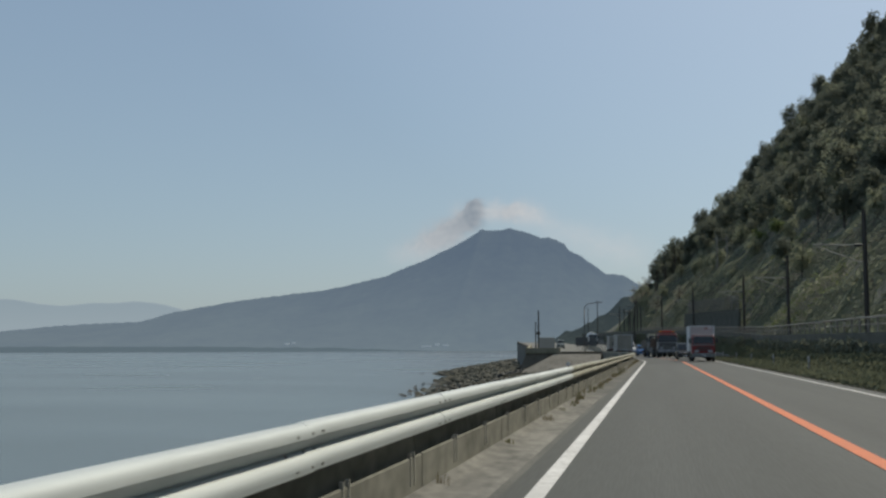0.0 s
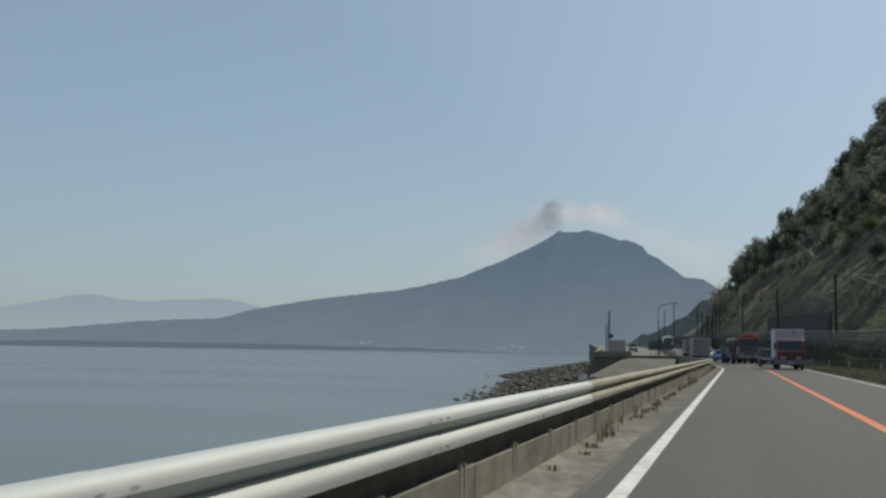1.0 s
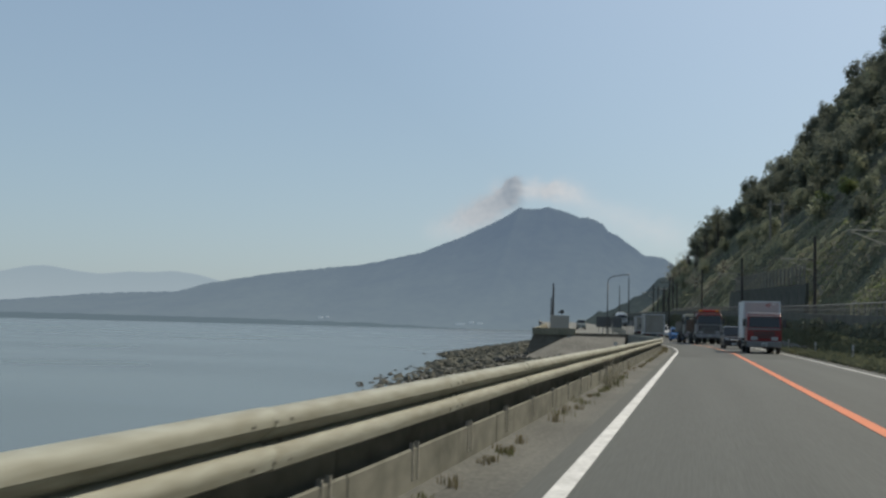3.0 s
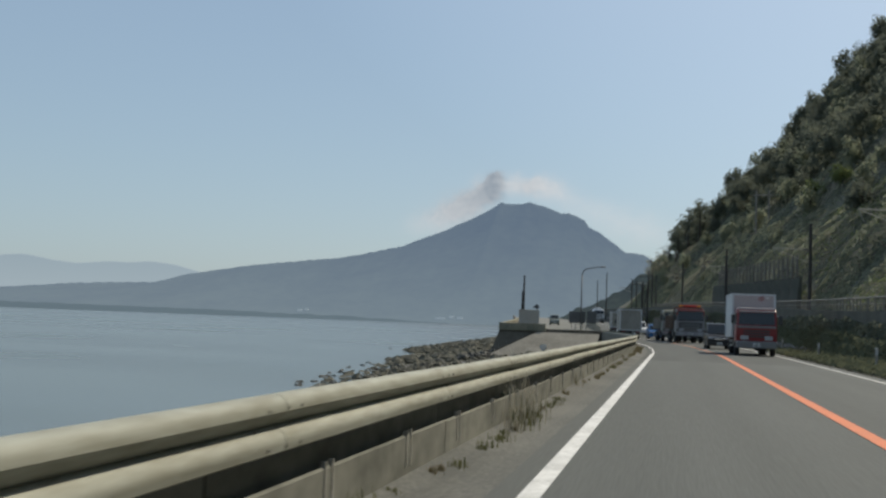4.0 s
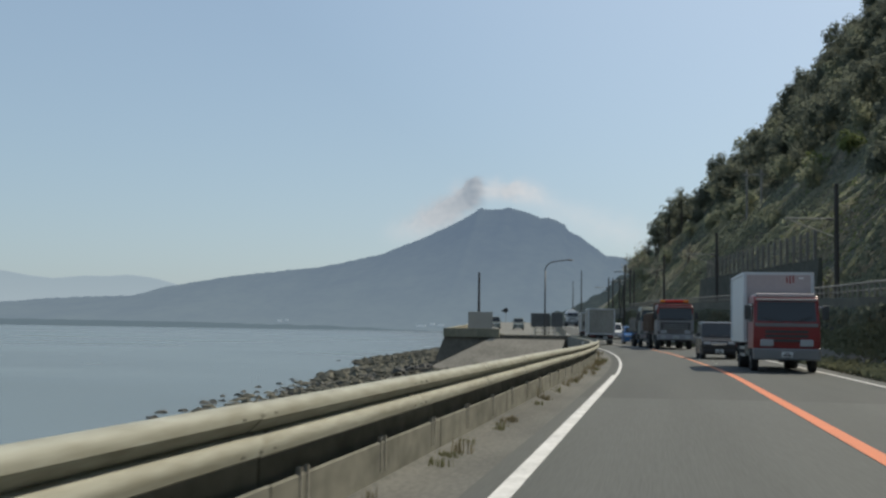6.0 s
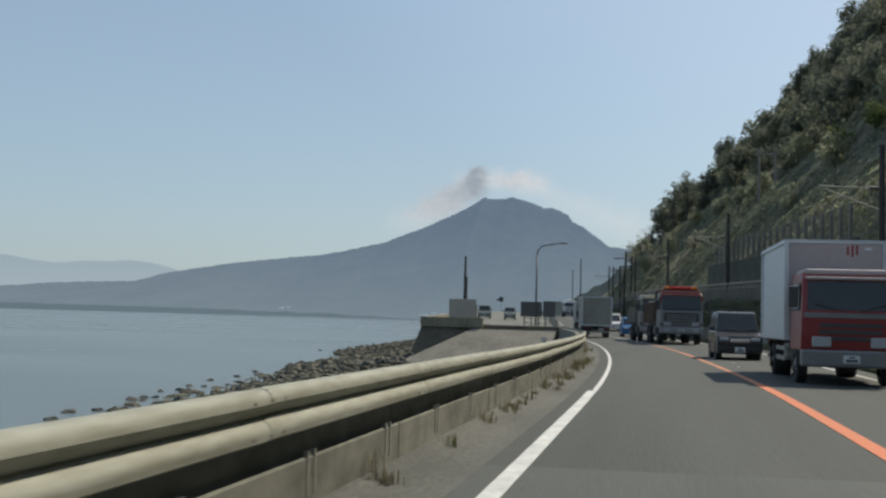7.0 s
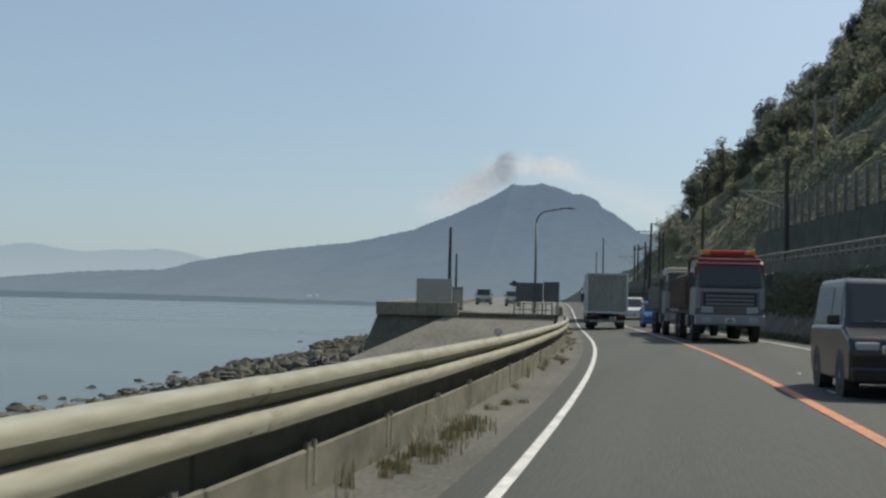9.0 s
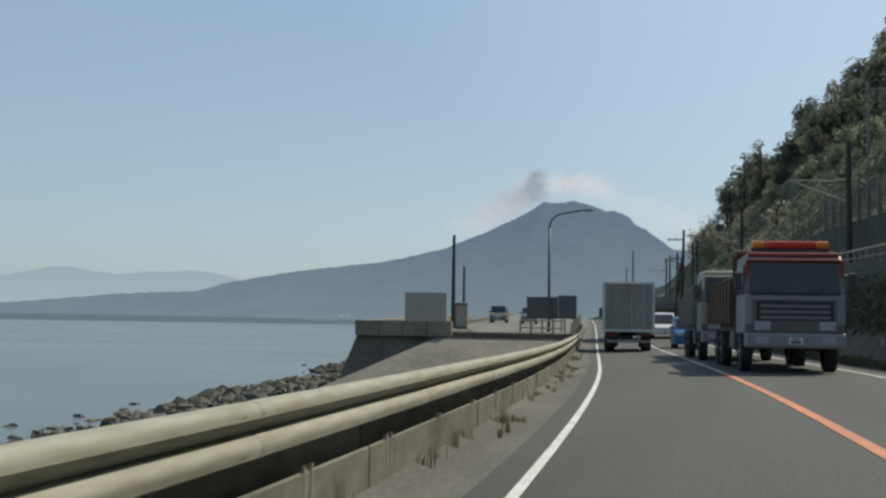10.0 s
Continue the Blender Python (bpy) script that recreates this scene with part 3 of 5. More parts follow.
# dark retaining wall with ribs, and the panel fence on its top
ret = tagged(new("wall_retaining"), "dark shaded retaining wall above the railway", "", "", "structure")
bm = bx(bmesh.new(), -0.55, 0.0, -1.97, 1.97, -1.0, 3.05)
for v in bm.verts:
    if v.co.z > 2 and v.co.x < -0.3:
        v.co.x += 0.35
RET = mesh_of("wall_panel", bm, mk("dark_mossy_concrete", (0.1, 0.1, 0.082), 0.95, (0.055, 0.058, 0.046), scale=0.6, fine=8, amount=0.7, bump=0.3))
bm = rounded(bx(bx(bx(bmesh.new(), -0.09, -0.075, -0.09, 0.09, 0, 1.85), 0.075, 0.09, -0.09, 0.09, 0, 1.85), -0.08, 0.08, -0.012, 0.012, 0, 1.85), 0.004, 1)
FP = mesh_of("post", bm, FENCE_STEEL)
fence = thing("rockfall_fence", "rockfall fence of dull steel posts and wire ropes", "fence")
for i in range(12):
    y = 178 + 4.0 * i
    child("wall_panel", RET, ret, pose(11.75 + xc(y), y, bench(y) + 0.15, 0, 0, math.degrees(math.atan(-slope(y)))))
for i in range(22):
    y = 177 + 2.0 * i
    child("post", FP, fence, pose(11.55 + xc(y), y, bench(y) + 3.12, 0, 0, math.degrees(math.atan(-slope(y)))))
for k in range(8):
    bm = bmesh.new()
    for i in range(21):
        y = 177 + 2.0 * i
        cyl(bm, (11.5 + xc(y), y, bench(y) + 3.3 + 0.2 * k), (11.5 + xc(y + 2), y + 2, bench(y + 2) + 3.3 + 0.2 * k), 0.016, n=5)
    part("wire_rope", bm, FENCE_STEEL, fence)

# ---- trees and undergrowth ----
rng = np.random.default_rng(7)


def leaf_cloud(centres, size, facing=None, spread=0.55):
    """Small bent leaf clumps, each a pair of triangles folded along the middle, at the given centres, facing roughly the given way."""
    n = len(centres)
    c = rng.normal(size=(n, 3))
    if facing is not None:
        c = facing + spread * c
    c /= np.linalg.norm(c, axis=1)[:, None]
    a = np.cross(c, rng.normal(size=(n, 3)))
    a /= np.linalg.norm(a, axis=1)[:, None]
    b = np.cross(c, a)
    s = size * rng.uniform(0.6, 1.3, n)[:, None]
    v = np.empty((n, 4, 3))
    v[:, 0], v[:, 2] = centres - a * s * 0.6, centres + a * s * 0.6
    v[:, 1], v[:, 3] = centres + b * s * 0.42 - c * s * 0.16, centres - b * s * 0.42 - c * s * 0.16
    base = np.arange(n)[:, None] * 4
    f = np.concatenate([base + np.array([[0, 1, 2]]), base + np.array([[0, 2, 3]])])
    return v.reshape(-1, 3), f


def crown_points(h, r, n, clumps):
    cc = rng.normal(size=(clumps, 3))
    cc /= np.linalg.norm(cc, axis=1)[:, None]
    cc *= rng.uniform(0.45, 1.0, clumps)[:, None] * np.array([r * 0.85, r * 0.85, h * 0.36])
    cc[:, 2] += h * 0.56
    own = rng.integers(0, clumps, n)
    d = rng.normal(size=(n, 3))
    d /= np.linalg.norm(d, axis=1)[:, None]
    out = d + 0.8 * (cc[own] - np.array([0, 0, h * 0.5])) / np.array([r, r, h * 0.4])
    return cc[own] + d * (rng.uniform(0.6, 1.0, n) ** 0.5)[:, None] * r * np.array([0.42, 0.42, 0.4]), cc, out + np.array([0, 0, 0.35])


def trunk_bm(h, r, cc):
    bm = bmesh.new()
    lean = rng.normal(0, 0.25, 2)
    p = [(0, 0, -1.2), (lean[0] * 0.3, lean[1] * 0.3, h * 0.3), (lean[0], lean[1], h * 0.62), (lean[0] * 1.3, lean[1] * 1.3, h * 0.85)]
    for a, b, ra, rb in zip(p[:-1], p[1:], (0.2, 0.15, 0.1), (0.15, 0.1, 0.03)):
        cyl(bm, a, b, ra * h / 8, rb * h / 8, 6)
    for c in cc[:7]:
        z0 = h * float(rng.uniform(0.35, 0.6))
        cyl(bm, (lean[0] * z0 / h, lean[1] * z0 / h, z0), tuple(c), 0.055, 0.02, 5)
    return bm


VARIANTS = []
for h, r, n, k, m in ((8.5, 2.7, 900, 28, LEAF_DARK), (7.0, 3.0, 900, 30, LEAF_DARK), (10.0, 2.5, 900, 30, LEAF_DARK), (6.0, 2.6, 720, 22, LEAF_MID),
                      (7.5, 2.8, 800, 24, LEAF_MID), (5.0, 2.3, 600, 20, LEAF_LIME)):
    pts, cc, out = crown_points(h, r, n, k)
    v, f = leaf_cloud(pts, 0.46, out, 0.4)
    VARIANTS.append((v, f, mesh_of("trunk", trunk_bm(h, r, cc), BARK), array_mesh("crown", v, f, m), m))

TREE_TEXT = {"evergreen_leaves": "dark evergreen broadleaf tree on the steep hillside", "mixed_leaves": "olive-green broadleaf tree on the steep hillside",
             "fresh_spring_leaves": "small tree in fresh yellow-green leaf on the slope"}
woods = {LEAF_DARK: ([], []), LEAF_MID: ([], [])}
count = {LEAF_DARK: 0, LEAF_MID: 0}


def plant(lat, y, single):
    z = hill(lat, y)
    high = smooth(16, 34, lat + 6 * noise.noise((lat * 0.06, y * 0.05, 1.0)) + 5 * smooth(265, 330, y))
    pick = rng.random()
    if pick < high * 0.85:
        i = int(rng.integers(0, 3))
    else:
        i = 5 if pick > 0.93 and lat < 32 else int(rng.integers(3, 5))
    s = float(rng.uniform(0.65, 1.2)) * (0.5 + 0.36 * high)
    a = float(rng.uniform(0, 360))
    v, f, tm, cm, m = VARIANTS[i]
    p = (lat + xc(y), y, z - 0.2)
    if single:
        ob = thing("tree", TREE_TEXT[m.name], "tree", "trees on the hillside")
        child("trunk", tm, ob)
        child("crown", cm, ob)
        ob.matrix_basis = pose(*p, 0, 0, a) @ Matrix.Diagonal((s, s, s * float(rng.uniform(0.85, 1.15)), 1))
    else:
        m = LEAF_DARK if m is LEAF_DARK else LEAF_MID
        c, sn_ = math.cos(radians(a)) * s, math.sin(radians(a)) * s
        w = np.stack([v[:, 0] * c - v[:, 1] * sn_ + p[0], v[:, 0] * sn_ + v[:, 1] * c + p[1], v[:, 2] * s + p[2]], 1)
        woods[m][0].append(w)
        woods[m][1].append(f + count[m])
        count[m] += len(w)


singles = 0
y = 80.0
while y < 366:
    lat = 15.0 + float(rng.uniform(0, 4))
    while lat < 104:
        gap = 4.3 if y > 300 else 5.2
        in_wall = (172 < y < 226 and lat < 17) or (234 < y < 257 and 17.5 < lat < 25.5)
        if not in_wall and rng.random() < 0.87 * smooth(17, 33, lat + 3 * smooth(265, 330, y)) + 0.08:
            single = y > 338 or (lat < 27 and y > 150)
            singles += single
            plant(lat, y + float(rng.uniform(-2, 2)), single and singles <= 290)
        lat += gap * float(rng.uniform(0.75, 1.25)) + max(0, (lat - 60) * 0.03)
    y += 4.6
pts, cc, out = crown_points(6.5, 2.0, 170, 16)
v, f = leaf_cloud(pts, 0.3)
bare_crown = array_mesh("crown", v, f, LEAF_TAN)
bm = trunk_bm(6.5, 2.0, cc)
for c in cc:
    for _ in range(4):
        d = rng.normal(size=3) * 0.9
        cyl(bm, tuple(c), tuple(c + d), 0.03, 0.01, 4)
bare_trunk = mesh_of("trunk", bm, BARK)
for lat, y, s in ((18.0, 356, 1.05), (19.6, 351, 0.9), (16.6, 347, 0.85), (21.5, 357, 1.0), (17.4, 338, 0.9), (15.8, 300, 0.8), (16.4, 268, 0.85)):
    ob = thing("bare_tree", "sparse bare-branched tree on the slope's edge", "tree", "bare trees on the slope")
    child("trunk", bare_trunk, ob)
    child("crown", bare_crown, ob)
    ob.matrix_basis = pose(lat + xc(y), y, hill(lat, y) - 0.2, 0, 0, lat * 77) @ Matrix.Diagonal((s, s, s, 1))
pts, cc, out = crown_points(9.0, 1.7, 420, 14)
pts[:, 2] = 6.4 + (pts[:, 2] - 5.0) * 0.72
cc[:, 2] = 6.4 + (cc[:, 2] - 5.0) * 0.72
v, f = leaf_cloud(pts, 0.34, out, 0.4)
pine_crown = array_mesh("crown", v, f, LEAF_DARK)
bm = cyl(cyl(bmesh.new(), (0, 0, -1.2), (0.15, 0, 4.6), 0.17, 0.13, 7), (0.15, 0, 4.6), (0.3, 0.1, 8.2), 0.13, 0.04, 7)
for c in cc[:8]:
    cyl(bm, (0.2, 0.03, float(c[2]) - 0.8), tuple(c), 0.05, 0.02, 5)
pine_trunk = mesh_of("trunk", bm, BARK)
for lat, y, k in ((20.0, 332, 1.15), (21.6, 326, 1.25), (22.6, 338, 1.1), (24.4, 330, 1.2), (19.0, 322, 1.0)):
    ob = thing("pine_tree", "slender tall tree with bare trunk and small dark crown", "tree", "slender trees on the slope")
    child("trunk", pine_trunk, ob)
    child("crown", pine_crown, ob)
    ob.matrix_basis = pose(lat + xc(y), y, hill(lat, y) - 0.2, 0, 0, lat * 61) @ Matrix.Diagonal((k, k, k, 1))
for m, name, text in ((LEAF_DARK, "dark_woods", "dense dark evergreen woods on the hillside"), (LEAF_MID, "olive_woods", "olive-green woods on the hillside")):
    v, f = np.concatenate(woods[m][0]), np.concatenate(woods[m][1])
    tagged(new(name, array_mesh(name, v, f, m)), text, "woods", "", "stuff")


def brush_top(lat, y):
    """Height of the scrub's mounds over the slope."""
    z = hill(lat, y) if lat > 11.4 else bench(y)
    return z + (3.2 * max(0.0, noise.noise((lat * 0.13, y * 0.10, 8.8)) + 0.15) + 0.9 * max(0.0, noise.noise((lat * 0.4, y * 0.3, 3.8)))) * smooth(11.4, 15.0, lat)


def scatter(name, n, lat0, lat1, y0, y1, size, high, material, text, bias=1.0, where=None):
    u, w, q = rng.random(n) ** bias, rng.random(n), rng.random(n) ** 1.4
    pts, out = [], []
    for a, b, c in zip(u, w, q):
        lat, y = lat0 + (lat1 - lat0) * a, y0 + (y1 - y0) * b
        patch = noise.noise((lat * 0.10, y * 0.075, 5.5)) + 0.25 * noise.noise((lat * 0.35, y * 0.26, 1.5))
        if where is not None and not where(lat, y, patch):
            continue
        z = brush_top(lat, y)
        pts.append((lat + xc(y), y, z + (c - 0.3) * high * (0.6 + 0.6 * max(0, patch))))
        out.append((-(brush_top(lat + 0.5, y) - z) / 0.5, -(brush_top(lat, y + 0.5) - z) / 0.5, 1.0))
    out = np.array(out)
    out /= np.linalg.norm(out, axis=1)[:, None]
    v, f = leaf_cloud(np.array(pts), size, out, 0.22)
    tagged(new(name, array_mesh(name, v, f, material)), text, "undergrowth", "", "stuff")


WALLED = lambda lat, y: 175 < y < 223 and lat < 12.4
scatter("dry_brush", 80000, 11.2, 30, 60, 358, 0.33, 0.22, LEAF_TAN, "greyish dry brush on the lower slope", 1.5, lambda l, y, p: p > 0.06 and not WALLED(l, y))
scatter("green_brush", 165000, 11.2, 40, 60, 360, 0.34, 0.28, LEAF_MID, "olive-green scrub on the lower slope", 1.5, lambda l, y, p: p < 0.3 and not WALLED(l, y))
scatter("fresh_brush", 16000, 12, 24, 120, 240, 0.25, 1.1, LEAF_LIME, "fresh green shrubs on the lower slope", 1.2, lambda l, y, p: p > 0.30 and not WALLED(l, y))
# noise patches of dark leaves stand in for shadow in the gullies
scatter("shaded_scrub", 26000, 13, 32, 90, 358, 0.42, 1.2, LEAF_DARK, "dark evergreen scrub in patches, imitating shadowed gullies of the slope", 1.0, lambda l, y, p: p < -0.16 and not WALLED(l, y))
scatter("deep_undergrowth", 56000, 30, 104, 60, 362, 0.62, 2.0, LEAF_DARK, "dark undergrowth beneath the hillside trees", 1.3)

# creeper and grass on the shaded bank
n = 60000
ys = 40 + 300 * rng.random(n) ** 1.2
hs = rng.random(n) ** 1.2
pts = []
for yv, hv in zip(ys, hs):
    patch = noise.noise((yv * 0.12, hv * 1.5, 2.2))
    h = hv * (0.6 + 0.3 * max(0, patch))
    l = 7.15 + 0.3 * smooth(130, 175, yv) * (1 - h) + 1.0 * h - 0.2 * rng.random()
    pts.append((l + xc(yv), yv, 0.05 + bank(6.5, yv) * (1 - h) + h * bench(yv)))
for yv in 60 + 220 * rng.random(60000):
    w = rng.random() ** 1.3
    l = 6.3 + 0.3 * smooth(130, 175, yv) + 1.2 * (1 - w)
    pts.append((l + xc(yv), yv, 0.04 + bank(6.5, yv) + 0.45 * rng.random() * (1.1 - w)))
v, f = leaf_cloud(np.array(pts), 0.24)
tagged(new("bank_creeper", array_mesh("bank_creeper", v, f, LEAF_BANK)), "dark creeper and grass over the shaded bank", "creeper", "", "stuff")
for name, mat_b, n, lift, text in (("bank_shrubs", LEAF_DARK, 12000, 0.0, "olive shrubs spilling over the parapet"), ("bank_straw", LEAF_STRAW, 16000, -0.15, "straw-coloured grass hanging over the parapet")):
    pts = []
    for yv in 60 + 210 * rng.random(n):
        patch = noise.noise((yv * 0.16, 0.3, 9.2 + lift * 9))
        if patch > -0.35:
            pts.append((8.1 + xc(yv) - 0.25 * rng.random(), yv, bench(yv) - 0.75 + lift + rng.random() * (0.8 + 0.5 * max(0.0, patch))))
    v, f = leaf_cloud(np.array(pts), 0.22, np.array([[-0.9, 0.0, 0.4]]), 0.5)
    tagged(new(name, array_mesh(name, v, f, mat_b)), text, "shrubs", "", "stuff")


# ---- shore rocks ----
def rock_mesh(seed, sub=2):
    bm = bmesh.new()
    bmesh.ops.create_icosphere(bm, subdivisions=sub, radius=1.0)
    for v in bm.verts:
        k = 1 + 0.6 * noise.noise(v.co * 1.1 + Vector((seed * 7.3, 0, 0))) + 0.3 * noise.cell(v.co * 1.7 + Vector((0, seed * 3.1, 0))) - 0.1
        v.co = Vector((v.co.x * 1.15, v.co.y * 0.95, v.co.z * 0.8)) * k
    return mesh_of("boulder", bm, ROCK)


ROCKS = [rock_mesh(i) for i in range(7)]


def beach_z(x, y):
    row = ground_row(y)
    return float(np.interp(x, [p[0] for p in row], [p[1] for p in row]))


def quay(y):
    """How far out the sea wall and the lot reach."""
    return piecewise(y, ((203, -17.0), (205, -21.0), (212, -21.6), (262, -25.8), (372, -41.5), (430, -47.0)))


for i in range(285):
    y = 118 + 112 * float(rng.random()) if i < 240 else 268 + 44 * float(rng.random())
    s = shore(y)
    u = float(rng.random())
    x = s - 4.2 + 10 * u ** 1.7
    r = (0.11 + 0.3 * float(rng.random()) ** 2) * (1.15 if u < 0.3 else 0.85)
    if noise.noise((x * 0.15, y * 0.12, 4.0)) < -0.2 and y < 190:
        continue
    if y > 203 and x > quay(y) - 0.5:
        continue
    ob = tagged(new("boulder", ROCKS[int(rng.integers(0, 7))]), "dark weathered boulder on the pebbly shore", "boulder", "boulders along the shore")
    ob.matrix_basis = pose(x, y, beach_z(x, y) + r * 0.28, float(rng.uniform(-15, 15)), float(rng.uniform(-15, 15)), float(rng.uniform(0, 360))) @ Matrix.Diagonal((r, r * float(rng.uniform(0.8, 1.3)), r, 1))

for i in range(40):                       # larger ones heaped against the foot of the sea wall
    x, y = -19.6 - 4.2 * float(rng.random()) ** 1.3, 205.5 + 4.8 * float(rng.random())
    r = float(rng.uniform(0.2, 0.42))
    ob = tagged(new("boulder", ROCKS[int(rng.integers(0, 7))]), "large dark boulder heaped against the sea wall", "boulder", "boulders along the shore")
    ob.matrix_basis = pose(x, y, beach_z(x, y) + r * 0.3 + max(0.0, (x + 21.5) * 0.12), 10, -8, float(rng.uniform(0, 360))) @ Matrix.Diagonal((r, r * 1.1, r * 1.25, 1))

vs, fs, total = [], [], 0
bm = bmesh.new()
bmesh.ops.create_icosphere(bm, subdivisions=1, radius=1.0)
ico = np.array([v.co[:] for v in bm.verts])
icf = np.array([[v.index for v in f.verts] for f in bm.faces])
bm.free()
for i in range(5200):
    y = 96 + 200 * float(rng.random())
    s = shore(y)
    x = s - 1.8 + 20 * float(rng.random()) ** 1.9
    if x > xc(y) - 4 or (y > 203 and x > quay(y) - 0.3) or (x < s + 2.5 and noise.noise((x * 0.5, y * 0.4, 6.0)) < 0.05):
        continue
    r = 0.07 + 0.34 * float(rng.random()) ** 2.2
    w = ico * (1 + 0.3 * rng.normal(size=(len(ico), 1))) * np.array([1.2, 1.0, 0.7]) * r + np.array([x, y, beach_z(x, y) + r * 0.2])
    vs.append(w)
    fs.append(icf + total)
    total += len(w)
rng_far = np.random.default_rng(77)
for i in range(5200):                     # rocks on the shore beyond the corner of the wall
    y = 214 + 210 * float(rng_far.random())
    s, q = shore(y), quay(y) - 0.3
    x = s - 2.2 + (q - s + 2.2) * float(rng_far.random()) ** 1.4
    if x < s + 1.5 and noise.noise((x * 0.4, y * 0.2, 6.0)) < 0.05:
        continue
    r = 0.14 + 0.5 * float(rng_far.random()) ** 2.5
    w = ico * (1 + 0.3 * rng_far.normal(size=(len(ico), 1))) * np.array([1.2, 1.0, 0.8]) * r + np.array([x, y, beach_z(x, y) + r * 0.25])
    vs.append(w)
    fs.append(icf + total)
    total += len(w)
tagged(new("shore_stones", array_mesh("shore_stones", np.concatenate(vs), np.concatenate(fs), STONES)), "loose grey-brown stones covering the shore", "stones", "", "stuff")

# ---- harbour lot behind the sea wall ----
LOT_Z = 0.5


def lot(y):
    """Height of the lot, which climbs away from the sea wall."""
    return LOT_Z + 0.016 * max(0.0, y - 213.2)


bm = bmesh.new()
outline = [(-19.4, 213.2), (-7.6, 213.2), (-9.0, 225), (-12.4, 258), (-19.5, 318), (-28.6, 372), (-40.0, 372), (-24.2, 262)]
top = [bm.verts.new((x, y, lot(y))) for x, y in outline]
low = [bm.verts.new((x, y, -4.2)) for x, y in outline]
bm.faces.new(top)
for i in range(len(top)):
    j = (i + 1) % len(top)
    bm.faces.new((top[i], low[i], low[j], top[j]))
structure("lot_ground", bm, mk("lot_paving", (0.165, 0.163, 0.15), 0.9, (0.115, 0.118, 0.1), scale=0.25, fine=8, amount=0.6, bump=0.2), "paved grey harbour lot beside the road")

# battered sea wall: front face, sea side, parapet
bm = bmesh.new()
a = [(-19.5, 212.9, 0.86), (-14.6, 212.9, 0.6), (-14.6, 213.5, 0.6), (-19.5, 213.5, 0.86)]
b = [(-20.9, 211.6, -3.2), (-13.5, 211.6, -3.2), (-13.5, 213.5, -3.2), (-20.9, 213.5, -3.2)]
va, vb = [bm.verts.new(p) for p in a], [bm.verts.new(p) for p in b]
bm.faces.new(va)
for i in range(4):
    bm.faces.new((va[i], vb[i], vb[(i + 1) % 4], va[(i + 1) % 4]))
structure("wall_sea_front", bm, SEAWALL, "dark stained sea wall, sloping outward at its foot")
bm = bmesh.new()
a = [(-19.55, 212.8, 0.86), (-19.2, 212.8, 0.86), (-23.9, 262, 1.64), (-24.4, 262, 1.64)]
b = [(-20.95, 211.7, -3.3), (-19.2, 212.8, -3.3), (-23.9, 262, -4.3), (-25.6, 262, -4.3)]
va, vb = [bm.verts.new(p) for p in a], [bm.verts.new(p) for p in b]
bm.faces.new(va)
for i in range(4):
    bm.faces.new((va[i], vb[i], vb[(i + 1) % 4], va[(i + 1) % 4]))
structure("wall_sea_side", bm, SEAWALL, "sea wall running back along the water")
parapet = tagged(new("parapet_wall"), "low weathered concrete parapet on the sea wall", "", "", "structure")
for i in range(4):
    bm = rounded(bx(bmesh.new(), -19.75 + 1.35 * i, -18.42 + 1.35 * i, 212.55, 212.9, 0.5, 1.34), 0.02, 1)
    part("parapet_block", bm, PARAPET, parapet)
for i in range(12):
    k = i / 12
    bm = rounded(bx(bmesh.new(), -0.17, 0.17, -1.98, 1.98, 0.6, 1.34), 0.02, 1)
    ob = part("parapet_block", bm, PARAPET, parapet)
    ob.matrix_basis = pose(-19.45 - 4.75 * (k + 0.042), 213.0 + 49.0 * (k + 0.042), 0.78 * (k + 0.042), 0.91, 0, 5.5)
for i in range(20):
    k = (i + 0.5) / 20
    bm = rounded(bx(bmesh.new(), -0.17, 0.17, -2.76, 2.76, -0.2, 0.36), 0.02, 1)
    ob = part("parapet_block", bm, SEAWALL, parapet)
    ob.matrix_basis = pose(-24.1 - 15.8 * k, 262.2 + 110.0 * k, lot(262.2 + 110.0 * k), 0.91, 0, 8.2)

# pale concrete slope running down from the lot to the beach
bm = bmesh.new()
rows = []
for i in range(9):
    k = i / 8
    z = 0.42 - 3.1 * k
    y = 212.3 - 8.0 * k
    rows.append([bm.verts.new((-15.2 - 5.4 * k + (7.0 + 5.4 * k) * j / 8, y, z + 0.02 * noise.noise((i, j, 0)))) for j in range(9)])
for i in range(8):
    for j in range(8):
        bm.faces.new((rows[i][j], rows[i + 1][j], rows[i + 1][j + 1], rows[i][j + 1]))
for line in ([r[0] for r in rows], [r[-1] for r in rows]):
    lowv = [bm.verts.new((v.co.x, v.co.y, -4.2)) for v in line]
    for p in range(8):
        bm.faces.new((line[p], line[p + 1], lowv[p + 1], lowv[p]))
structure("concrete_slope", bm, REVET, "pale smooth concrete slope below the lot")
bm = rounded(bx(bmesh.new(), -15.2, -7.8, 212.25, 212.7, -0.2, 0.47), 0.03, 1)
structure("slope_kerb", bm, SEAWALL, "dark kerb along the top of the concrete slope")
coping = tagged(new("lot_kerb"), "dark stained concrete kerb along the edge of the lot", "", "", "structure")
for i in range(4):
    part("kerb_block", rounded(bx(bmesh.new(), -14.33 + 1.65 * i, -12.7 + 1.65 * i, 212.75, 213.12, 0.3, 0.76), 0.025, 1), SEAWALL, coping)
bm = bmesh.new()
bx(bm, -20.3, -17.2, 203.6, 204.6, -4.0, -2.2)
rounded(bm, 0.06, 2)
